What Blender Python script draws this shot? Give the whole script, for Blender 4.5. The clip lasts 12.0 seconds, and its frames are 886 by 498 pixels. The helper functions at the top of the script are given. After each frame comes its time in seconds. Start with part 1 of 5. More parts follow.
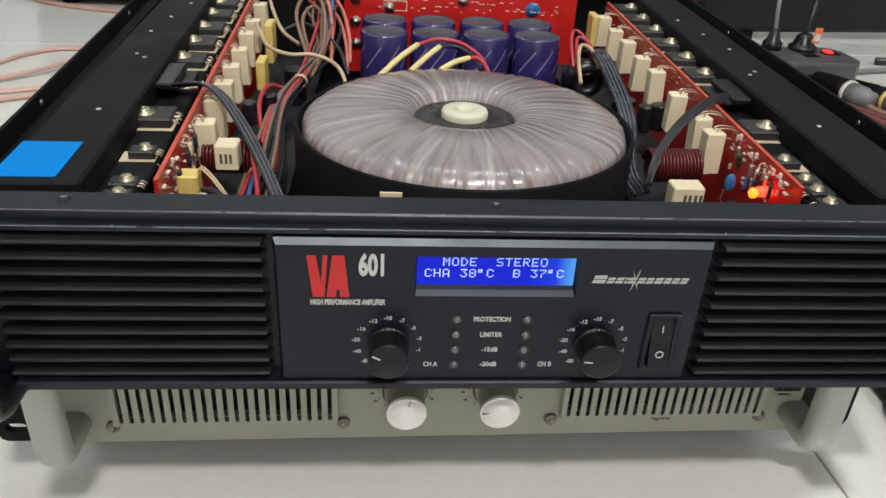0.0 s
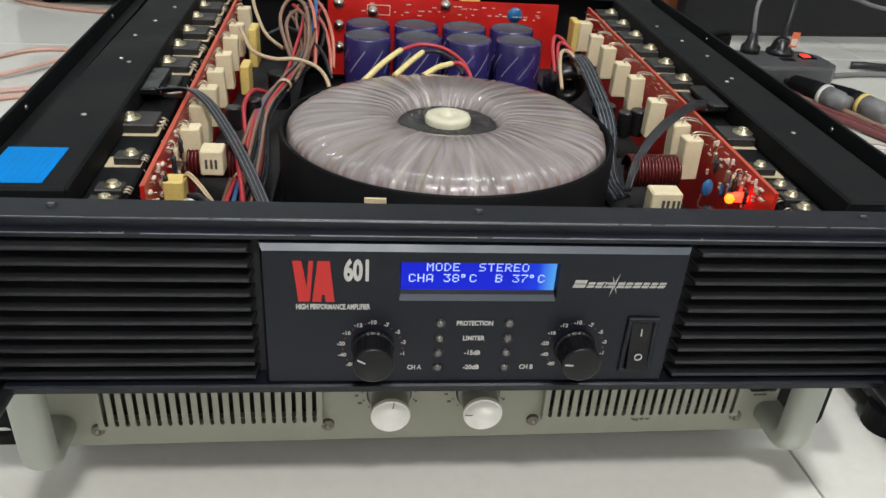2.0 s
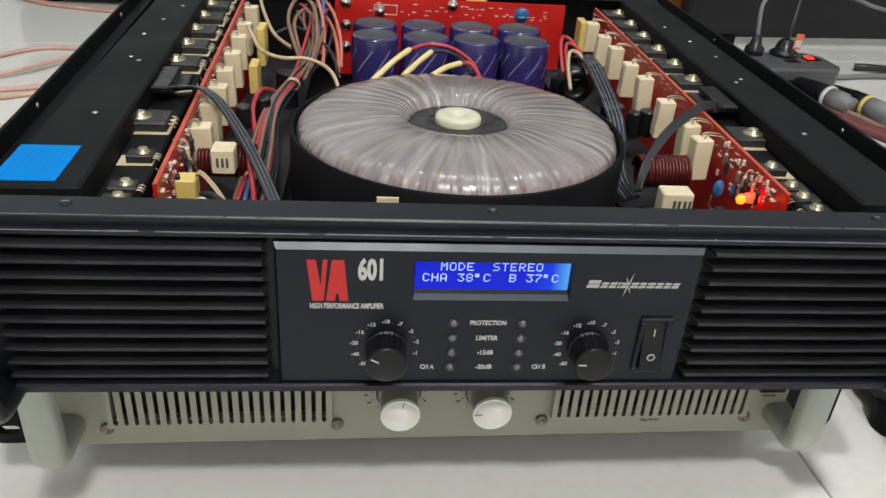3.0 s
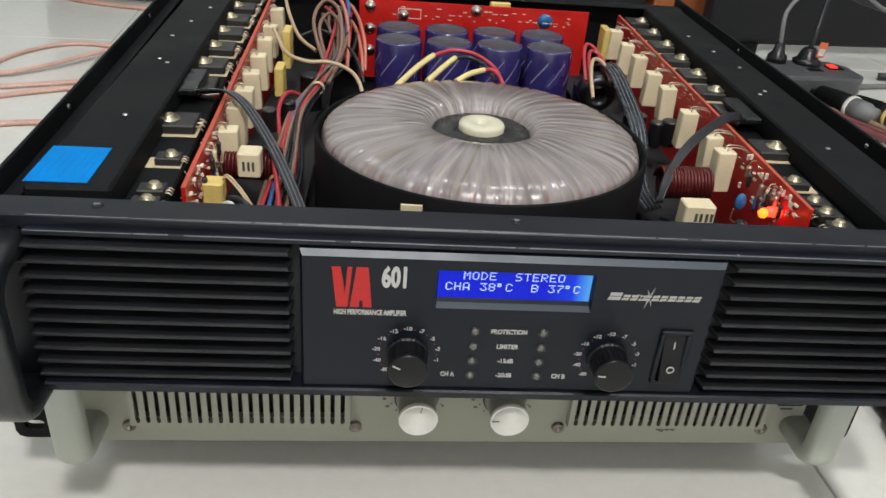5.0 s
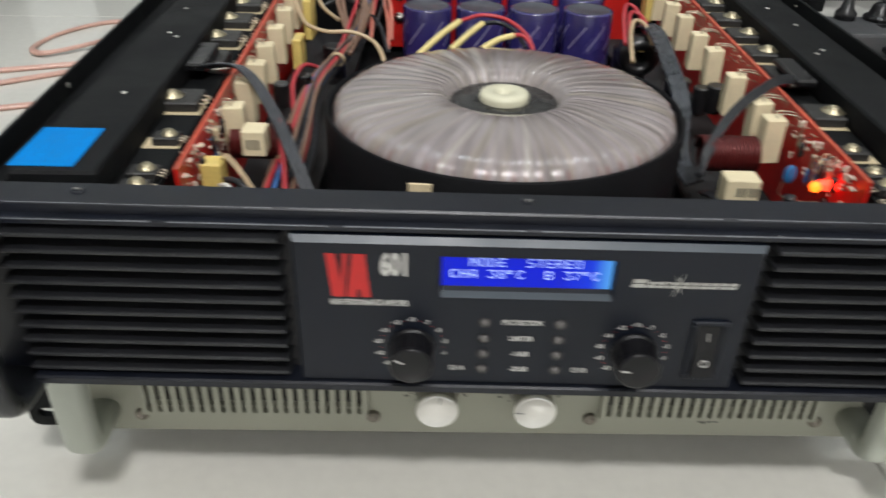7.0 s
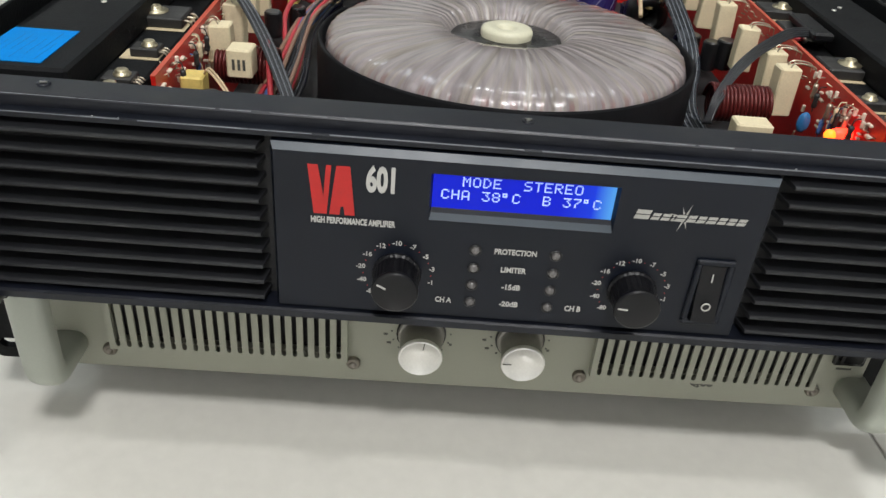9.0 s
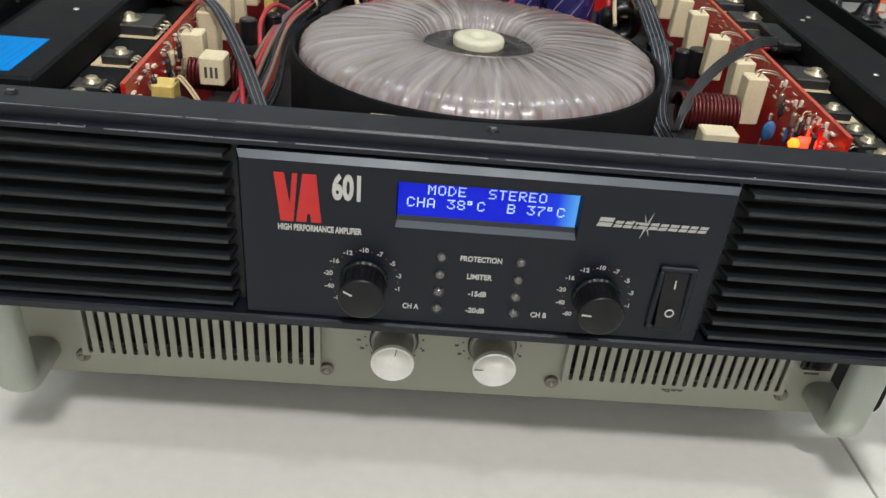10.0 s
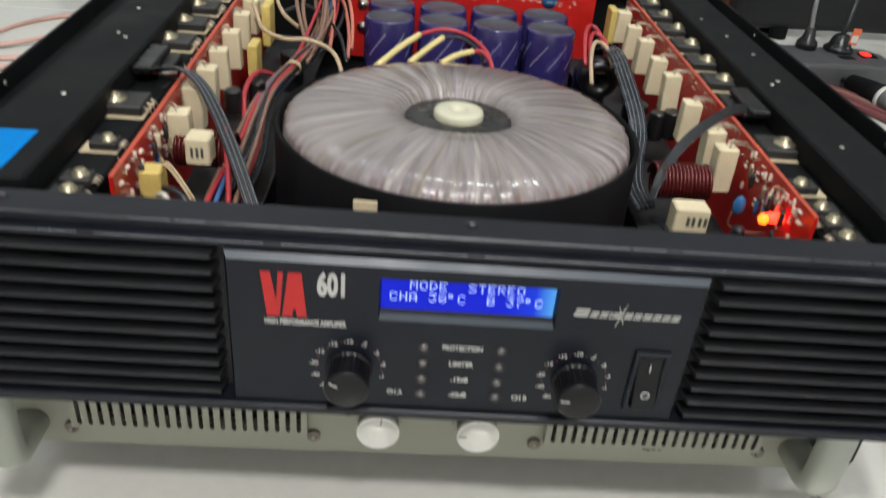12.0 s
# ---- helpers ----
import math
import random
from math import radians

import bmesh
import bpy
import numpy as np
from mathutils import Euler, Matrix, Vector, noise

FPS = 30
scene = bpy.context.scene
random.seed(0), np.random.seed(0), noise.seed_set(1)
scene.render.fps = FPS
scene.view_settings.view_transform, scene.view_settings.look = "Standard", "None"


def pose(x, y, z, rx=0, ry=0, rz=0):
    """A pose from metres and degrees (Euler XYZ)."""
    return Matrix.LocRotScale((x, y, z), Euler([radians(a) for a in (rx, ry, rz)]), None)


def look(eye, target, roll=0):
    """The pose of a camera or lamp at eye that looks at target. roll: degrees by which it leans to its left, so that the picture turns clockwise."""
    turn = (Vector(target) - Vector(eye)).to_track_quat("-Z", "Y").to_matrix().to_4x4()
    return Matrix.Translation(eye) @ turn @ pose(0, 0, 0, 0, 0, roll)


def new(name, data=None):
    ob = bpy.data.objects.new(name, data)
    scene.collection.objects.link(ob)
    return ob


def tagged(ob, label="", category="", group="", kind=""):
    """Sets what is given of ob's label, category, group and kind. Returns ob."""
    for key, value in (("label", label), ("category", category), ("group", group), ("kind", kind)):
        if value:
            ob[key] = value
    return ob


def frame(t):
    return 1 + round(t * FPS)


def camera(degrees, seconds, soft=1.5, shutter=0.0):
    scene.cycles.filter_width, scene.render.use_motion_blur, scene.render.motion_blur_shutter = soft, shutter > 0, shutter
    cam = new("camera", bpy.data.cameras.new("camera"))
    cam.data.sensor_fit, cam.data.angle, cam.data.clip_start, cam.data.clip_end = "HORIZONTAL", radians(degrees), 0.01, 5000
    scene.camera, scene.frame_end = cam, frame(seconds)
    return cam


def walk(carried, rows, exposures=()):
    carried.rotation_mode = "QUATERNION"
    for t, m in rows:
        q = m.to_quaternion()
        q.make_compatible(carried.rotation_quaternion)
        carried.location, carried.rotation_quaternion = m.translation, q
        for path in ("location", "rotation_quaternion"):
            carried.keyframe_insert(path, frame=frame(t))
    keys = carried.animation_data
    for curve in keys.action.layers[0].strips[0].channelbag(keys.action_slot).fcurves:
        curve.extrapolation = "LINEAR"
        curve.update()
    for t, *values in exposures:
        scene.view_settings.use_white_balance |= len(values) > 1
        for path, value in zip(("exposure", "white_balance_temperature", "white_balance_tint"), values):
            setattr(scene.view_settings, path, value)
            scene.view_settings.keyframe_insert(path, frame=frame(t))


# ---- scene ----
cam = camera(58.5, 12.0, shutter=0.3)
PATH = [
    (0, (-0.04600, -0.26300, 0.33400), (0.1140, 1.4630, -0.6640), 3.30),
    (0.5, (-0.04800, -0.26400, 0.33700), (0.1280, 1.4560, -0.6680), 3.50),
    (1, (-0.04900, -0.26600, 0.33800), (0.1420, 1.4530, -0.6660), 3.70),
    (1.5, (-0.04800, -0.26700, 0.33900), (0.1510, 1.4540, -0.6600), 3.90),
    (2, (-0.04700, -0.26700, 0.33900), (0.1570, 1.4550, -0.6570), 4.00),
    (2.5, (-0.05000, -0.26600, 0.33700), (0.1550, 1.4580, -0.6560), 4.10),
    (4.5, (-0.05500, -0.26900, 0.34400), (0.1420, 1.4490, -0.6620), 5.00),
    (5, (-0.05700, -0.26700, 0.34300), (0.1130, 1.4560, -0.6560), 4.90),
    (5.2, (-0.06850, -0.26225, 0.34140), (0.0764, 1.4666, -0.6527), 4.51),
    (5.5, (-0.09800, -0.25100, 0.33200), (0.0000, 1.4920, -0.6440), 4.60),
    (5.7, (-0.11267, -0.24527, 0.32562), (-0.0679, 1.5010, -0.6475), 4.42),
    (6, (-0.11300, -0.24400, 0.32500), (-0.1040, 1.4990, -0.6550), 4.20),
    (6.2, (-0.10665, -0.24290, 0.32286), (-0.1065, 1.4941, -0.6685), 3.87),
    (6.5, (-0.09200, -0.24100, 0.31600), (-0.0930, 1.4820, -0.7010), 3.10),
    (6.7, (-0.07862, -0.23952, 0.31782), (-0.0811, 1.4682, -0.7246), 2.32),
    (7, (-0.03400, -0.24100, 0.33400), (-0.0140, 1.4500, -0.7350), 1.80),
    (7.2, (0.00100, -0.24900, 0.33100), (0.0350, 1.4310, -0.7540), 1.80),
    (8.8, (-0.02500, -0.23400, 0.30500), (0.0140, 1.4420, -0.7870), 4.50),
    (9, (-0.03200, -0.23800, 0.30200), (0.0110, 1.4420, -0.7820), 5.00),
    (9.5, (-0.02400, -0.23700, 0.30300), (0.0340, 1.4470, -0.7740), 5.30),
    (10, (-0.02400, -0.24000, 0.30500), (0.0460, 1.4470, -0.7670), 5.50),
    (10.5, (-0.02500, -0.24000, 0.30500), (0.0570, 1.4490, -0.7610), 5.50),
    (11, (-0.02100, -0.24100, 0.30400), (0.0730, 1.4500, -0.7610), 5.60),
    (11.5, (-0.02100, -0.24200, 0.30500), (0.0790, 1.4510, -0.7550), 5.60),
    (11.7, (-0.02016, -0.24162, 0.30578), (0.0812, 1.4512, -0.7547), 5.53),
    (11.8, (-0.02018, -0.24019, 0.31078), (0.0817, 1.4523, -0.7504), 5.40),
    (12, (-0.02500, -0.23200, 0.33500), (0.0800, 1.4690, -0.7120), 5.40),
]
walk(cam, [(t, look(eye, target, roll)) for t, eye, target, roll in PATH])

# ---- world and lamps ----
world = bpy.data.worlds.new("room_air")
scene.world = world
world.use_nodes = True
world.node_tree.nodes["Background"].inputs[0].default_value = (0.75, 0.82, 1.0, 1)
world.node_tree.nodes["Background"].inputs[1].default_value = 0.05


def area(name, eye, target, sx, sy, watts, color):
    data = bpy.data.lights.new(name, "AREA")
    data.shape, data.size, data.size_y, data.energy, data.color = "RECTANGLE", sx, sy, watts, color
    ob = new(name, data)
    ob.matrix_world = look(eye, target)
    return ob


area("ceiling_panel_lamp", (-0.02, -1.54, 2.62), (-0.02, -1.54, 0), 0.18, 0.14, 56, (1.0, 0.985, 0.985))
area("ceiling_panel_lamp", (0.55, -0.85, 2.62), (0.55, -0.85, 0), 0.20, 0.14, 15, (1.0, 0.985, 0.985))
area("ceiling_tube_lamp", (0.75, 0.95, 2.62), (0.75, 0.95, 0), 1.2, 0.06, 14, (0.86, 0.95, 1.0))
area("ceiling_tube_lamp", (-1.1, 1.5, 2.62), (-1.1, 1.5, 0), 1.2, 0.06, 8.0, (0.76, 0.91, 1.0))


# ---- materials ----
def mat(name, color, rough=0.5, metal=0.0, fine=400.0, coarse=25.0, vary=0.15, bump=0.05, coat=0.0, spec=0.5, island=0.0):
    """Base colour broken up at two scales, with uneven gloss and a fine relief."""
    m = bpy.data.materials.new(name)
    m.use_nodes = True
    n, l = m.node_tree.nodes, m.node_tree.links
    b = n["Principled BSDF"]
    b.inputs["Metallic"].default_value = metal
    b.inputs["Coat Weight"].default_value = coat
    b.inputs["Coat Roughness"].default_value = 0.12
    b.inputs["Specular IOR Level"].default_value = spec
    tc = n.new("ShaderNodeTexCoord")
    a, c = n.new("ShaderNodeTexNoise"), n.new("ShaderNodeTexNoise")
    a.inputs["Scale"].default_value, c.inputs["Scale"].default_value = fine, coarse
    a.inputs["Detail"].default_value, c.inputs["Detail"].default_value = 4, 5
    l.new(tc.outputs["Object"], a.inputs["Vector"]), l.new(tc.outputs["Object"], c.inputs["Vector"])
    add = n.new("ShaderNodeMath")
    l.new(a.outputs["Fac"], add.inputs[0]), l.new(c.outputs["Fac"], add.inputs[1])
    span = n.new("ShaderNodeMapRange")
    span.inputs["From Min"].default_value, span.inputs["From Max"].default_value = 0.6, 1.4
    span.inputs["To Min"].default_value, span.inputs["To Max"].default_value = 1 - vary, 1 + vary
    l.new(add.outputs[0], span.inputs["Value"])
    last = span.outputs["Result"]
    if island:
        geo = n.new("ShaderNodeNewGeometry")
        mr = n.new("ShaderNodeMapRange")
        mr.inputs["To Min"].default_value, mr.inputs["To Max"].default_value = 1 - island, 1 + island
        l.new(geo.outputs["Random Per Island"], mr.inputs["Value"])
        mm = n.new("ShaderNodeMath")
        mm.operation = "MULTIPLY"
        l.new(last, mm.inputs[0]), l.new(mr.outputs["Result"], mm.inputs[1])
        last = mm.outputs[0]
    mul = n.new("ShaderNodeVectorMath")
    mul.operation = "SCALE"
    mul.inputs[0].default_value = color
    l.new(last, mul.inputs["Scale"])
    l.new(mul.outputs["Vector"], b.inputs["Base Color"])
    rr = n.new("ShaderNodeMapRange")
    rr.inputs["From Min"].default_value, rr.inputs["From Max"].default_value = 0.3, 0.7
    rr.inputs["To Min"].default_value, rr.inputs["To Max"].default_value = max(0.02, rough * 0.82), min(1, rough * 1.18)
    l.new(c.outputs["Fac"], rr.inputs["Value"]), l.new(rr.outputs["Result"], b.inputs["Roughness"])
    if bump:
        bp = n.new("ShaderNodeBump")
        bp.inputs["Strength"].default_value, bp.inputs["Distance"].default_value = bump, 0.0006
        l.new(a.outputs["Fac"], bp.inputs["Height"]), l.new(bp.outputs["Normal"], b.inputs["Normal"])
    return m


def glow(name, color, strength):
    m = bpy.data.materials.new(name)
    m.use_nodes = True
    b = m.node_tree.nodes["Principled BSDF"]
    b.inputs["Base Color"].default_value = (*color, 1)
    b.inputs["Emission Color"].default_value = (*color, 1)
    b.inputs["Emission Strength"].default_value = strength
    return m


PANEL = mat("satin_black_panel", (0.0058, 0.0072, 0.0120), 0.36, 0, 1800, 55, 0.5, 0.10, spec=0.36)
GRIP = mat("moulded_black_grip", (0.0130, 0.0150, 0.0180), 0.33, 0, 2600, 45, 0.35, 0.25, spec=0.6)
RIBM = mat("satin_black_rib", (0.0110, 0.0117, 0.0135), 0.44, 0, 1800, 40, 0.4, 0.10, spec=0.45)
INSET = mat("charcoal_fascia", (0.0034, 0.0052, 0.0105), 0.36, 0, 2500, 30, 0.25, 0.12, spec=0.29)
STEEL = mat("black_painted_steel", (0.0060, 0.0066, 0.0072), 0.62, 0, 900, 18, 0.55, 0.4, spec=0.15)
# dull black; behind vents and on base boards it stands in for inside shade
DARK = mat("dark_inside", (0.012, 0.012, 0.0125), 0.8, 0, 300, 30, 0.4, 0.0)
RUBBER = mat("black_rubber_band", (0.0045, 0.0047, 0.0056), 0.62, 0, 700, 40, 0.4, 0.15, spec=0.12)
PLASTIC = mat("black_plastic", (0.008, 0.008, 0.009), 0.30, 0, 900, 60, 0.2, 0.03)
KNOB = mat("black_knob_plastic", (0.0045, 0.0045, 0.0058), 0.34, 0, 900, 60, 0.2, 0.02, coat=0.0, spec=0.28)
BODY = mat("transistor_epoxy", (0.022, 0.021, 0.020), 0.48, 0, 1500, 120, 0.3, 0.1)
# fascia colour lightened: lamplight reflected by bevel and window lip, put into colour
BEVEL = mat("fascia_bevel_lit", (0.020, 0.033, 0.046), 0.42, 0, 2500, 30, 0.15, 0.06, spec=0.55)
GREY = mat("grey_green_enamel", (0.315, 0.32, 0.258), 0.45, 0, 1600, 14, 0.07, 0.06)
GREYH = mat("grey_handle_enamel", (0.40, 0.425, 0.37), 0.42, 0, 1600, 14, 0.06, 0.06)
ALU = mat("turned_aluminium", (0.88, 0.87, 0.84), 0.36, 0.75, 900, 60, 0.08, 0.05)
CHROME = mat("bright_steel", (0.62, 0.60, 0.55), 0.28, 1.0, 900, 150, 0.25, 0.05)
SOCKET = mat("worn_steel", (0.22, 0.20, 0.17), 0.35, 0.9, 900, 150, 0.3, 0.1)
BRASS = mat("yellowed_zinc_washer", (0.46, 0.41, 0.28), 0.38, 0.85, 900, 200, 0.25, 0.08)
SOLDER = mat("tinned_leads", (0.50, 0.43, 0.33), 0.35, 0.8, 900, 200, 0.25, 0.05, island=0.25)
COPPER = mat("enamelled_copper", (0.10, 0.014, 0.013), 0.32, 0.35, 700, 80, 0.25, 0.03)
PCB = mat("red_solder_mask", (0.52, 0.014, 0.010), 0.33, 0, 900, 45, 0.25, 0.06)
PCBEDGE = mat("board_edge", (0.46, 0.07, 0.035), 0.5, 0, 900, 45, 0.2, 0.06)
SILK = mat("cream_silkscreen", (0.72, 0.62, 0.50), 0.5, 0, 900, 45, 0.15, 0.0)
CEMENT = mat("cream_cement_ceramic", (0.68, 0.59, 0.39), 0.72, 0, 1200, 60, 0.12, 0.2, island=0.12)
CREAM = mat("mica_and_paste", (0.60, 0.50, 0.32), 0.6, 0, 900, 80, 0.25, 0.1)
ALUDARK = mat("brushed_grey_metal", (0.30, 0.29, 0.27), 0.34, 0.85, 900, 60, 0.12, 0.05)
YELLOW = mat("yellow_tape", (0.66, 0.50, 0.15), 0.4, 0, 700, 80, 0.15, 0.05)
YSLEEVE = mat("pale_yellow_sleeving", (0.72, 0.60, 0.26), 0.45, 0, 700, 80, 0.12, 0.05)
BEIGEW = mat("beige_wire", (0.48, 0.36, 0.22), 0.42, 0, 700, 50, 0.2, 0.02)
BROWNW = mat("brown_wire", (0.21, 0.125, 0.085), 0.42, 0, 700, 50, 0.25, 0.02, island=0.3)
REDW = mat("red_wire", (0.42, 0.035, 0.045), 0.38, 0, 700, 50, 0.2, 0.02)
PINKW = mat("salmon_wire", (0.52, 0.17, 0.12), 0.42, 0, 700, 50, 0.2, 0.02)
BLUEW = mat("blue_wire", (0.05, 0.13, 0.33), 0.40, 0, 700, 50, 0.2, 0.02)
BLACKW = mat("black_wire", (0.014, 0.015, 0.018), 0.38, 0, 700, 50, 0.2, 0.02)
GREYW = mat("grey_ribbon", (0.017, 0.020, 0.026), 0.27, 0, 700, 50, 0.2, 0.02)
STRIP = mat("dark_grey_plastic", (0.075, 0.077, 0.080), 0.42, 0, 700, 50, 0.2, 0.08)
TAGM = mat("orange_paper", (0.75, 0.16, 0.06), 0.6, 0, 700, 50, 0.1, 0.0)
RIBLINE = mat("pale_cable_line", (0.20, 0.21, 0.23), 0.45, 0, 700, 50, 0.2, 0.0)
DULLRED = mat("dull_red_sheath", (0.16, 0.045, 0.045), 0.5, 0, 700, 50, 0.25, 0.05)
GREEN = mat("green_connector", (0.03, 0.26, 0.09), 0.45, 0, 700, 50, 0.2, 0.05)
GREYCORD = mat("grey_cord", (0.17, 0.17, 0.17), 0.45, 0, 700, 50, 0.2, 0.03)
WORN = mat("worn_edge_highlight", (0.20, 0.205, 0.225), 0.42, 0.35, 2500, 90, 0.4, 0.1)
WHITEW = mat("white_wire", (0.62, 0.60, 0.55), 0.42, 0, 700, 50, 0.12, 0.02)
CAPS = mat("indigo_capacitor_sleeve", (0.026, 0.021, 0.115), 0.25, 0, 700, 50, 0.3, 0.06, coat=0.8)
CAPT = mat("capacitor_top", (0.055, 0.058, 0.072), 0.45, 0, 900, 90, 0.25, 0.08)
CAPL = mat("capacitor_stripe", (0.28, 0.27, 0.36), 0.4, 0, 700, 50, 0.2, 0.02)
BLUETAPE = mat("blue_masking_film", (0.001, 0.195, 0.57), 0.6, 0, 1500, 60, 0.16, 0.15, spec=0.06)
TAPELINE = mat("scored_blue_line", (0.002, 0.10, 0.33), 0.6, 0, 1500, 60, 0.16, 0.0)
BLUEDOT = mat("blue_sticker", (0.014, 0.12, 0.30), 0.45, 0, 900, 80, 0.12, 0.03)
HUB = mat("ivory_nylon", (0.58, 0.56, 0.42), 0.42, 0, 700, 50, 0.08, 0.05)
POTTING = mat("black_gauze_disc", (0.018, 0.018, 0.018), 0.28, 0, 500, 90, 0.4, 0.25)
REDINK = mat("red_print", (0.42, 0.011, 0.010), 0.45, 0, 2500, 300, 0.15, 0.0)
WHITEINK = mat("off_white_print", (0.44, 0.435, 0.41), 0.5, 0, 2500, 300, 0.15, 0.0)
SILVINK = mat("silver_print", (0.40, 0.395, 0.37), 0.35, 0.3, 2500, 300, 0.15, 0.0)
DARKINK = mat("dark_print", (0.07, 0.07, 0.06), 0.5, 0, 2500, 300, 0.15, 0.0)
LENS = mat("smoked_led_lens", (0.085, 0.08, 0.078), 0.20, 0, 900, 80, 0.15, 0.0, coat=0.5)
SPEAKW = mat("copper_coloured_speaker_cable", (0.60, 0.36, 0.29), 0.35, 0, 300, 20, 0.2, 0.03, coat=0.3)
FOAM = mat("white_foam", (0.80, 0.80, 0.78), 0.9, 0, 350, 40, 0.08, 0.5)
FOAMY = mat("yellow_sponge", (0.66, 0.53, 0.26), 0.9, 0, 300, 40, 0.2, 0.6)
WALLP = mat("painted_wall", (0.76, 0.76, 0.75), 0.8, 0, 200, 2, 0.06, 0.1)
CEIL = mat("white_ceiling", (0.8, 0.8, 0.79), 0.85, 0, 200, 2, 0.04, 0.05)
VINYL = mat("black_vinyl", (0.014, 0.0145, 0.016), 0.5, 0, 500, 12, 0.3, 0.3, spec=0.25)
ORANGE = mat("orange_wood", (0.32, 0.10, 0.03), 0.4, 0, 200, 12, 0.3, 0.05)
GROUT = mat("grey_grout", (0.38, 0.37, 0.34), 0.85, 0, 700, 30, 0.2, 0.1)
LCDTXT = glow("lcd_characters", (0.40, 0.54, 1.0), 0.40)
REDGLOW = glow("lit_red_led", (1.0, 0.03, 0.012), 5.0)
HOTGLOW = glow("lit_led_core", (1.0, 0.13, 0.008), 4.5)
SWGLOW = glow("lit_red_switch", (0.9, 0.03, 0.02), 1.6)


def floor_material():
    m = mat("polished_cream_tile", (0.665, 0.655, 0.60), 0.16, 0, 120, 4, 0.05, 0.02, coat=0.0)
    return m


TILE = floor_material()


def lcd_material():
    """Back-lit blue, brighter towards the lamp at one end."""
    m = bpy.data.materials.new("lcd_backlight")
    m.use_nodes = True
    n, l = m.node_tree.nodes, m.node_tree.links
    b = n["Principled BSDF"]
    tc, sep = n.new("ShaderNodeTexCoord"), n.new("ShaderNodeSeparateXYZ")
    l.new(tc.outputs["Object"], sep.inputs[0])
    mr = n.new("ShaderNodeMapRange")
    mr.inputs["From Min"].default_value, mr.inputs["From Max"].default_value = -0.031, 0.031
    l.new(sep.outputs["X"], mr.inputs["Value"])
    ramp = n.new("ShaderNodeValToRGB")
    ramp.color_ramp.elements[0].color = (0.003, 0.014, 0.74, 1)
    ramp.color_ramp.elements[1].color = (0.10, 0.42, 1.0, 1)
    ramp.color_ramp.elements[0].position = 0.72
    e = ramp.color_ramp.elements.new(0.9)
    e.color = (0.008, 0.050, 0.88, 1)
    l.new(mr.outputs["Result"], ramp.inputs["Fac"])
    l.new(ramp.outputs["Color"], b.inputs["Emission Color"])
    b.inputs["Emission Strength"].default_value = 0.80
    b.inputs["Base Color"].default_value = (0.002, 0.004, 0.05, 1)
    b.inputs["Specular IOR Level"].default_value = 0.15
    b.inputs["Roughness"].default_value = 0.25
    return m


LCD = lcd_material()


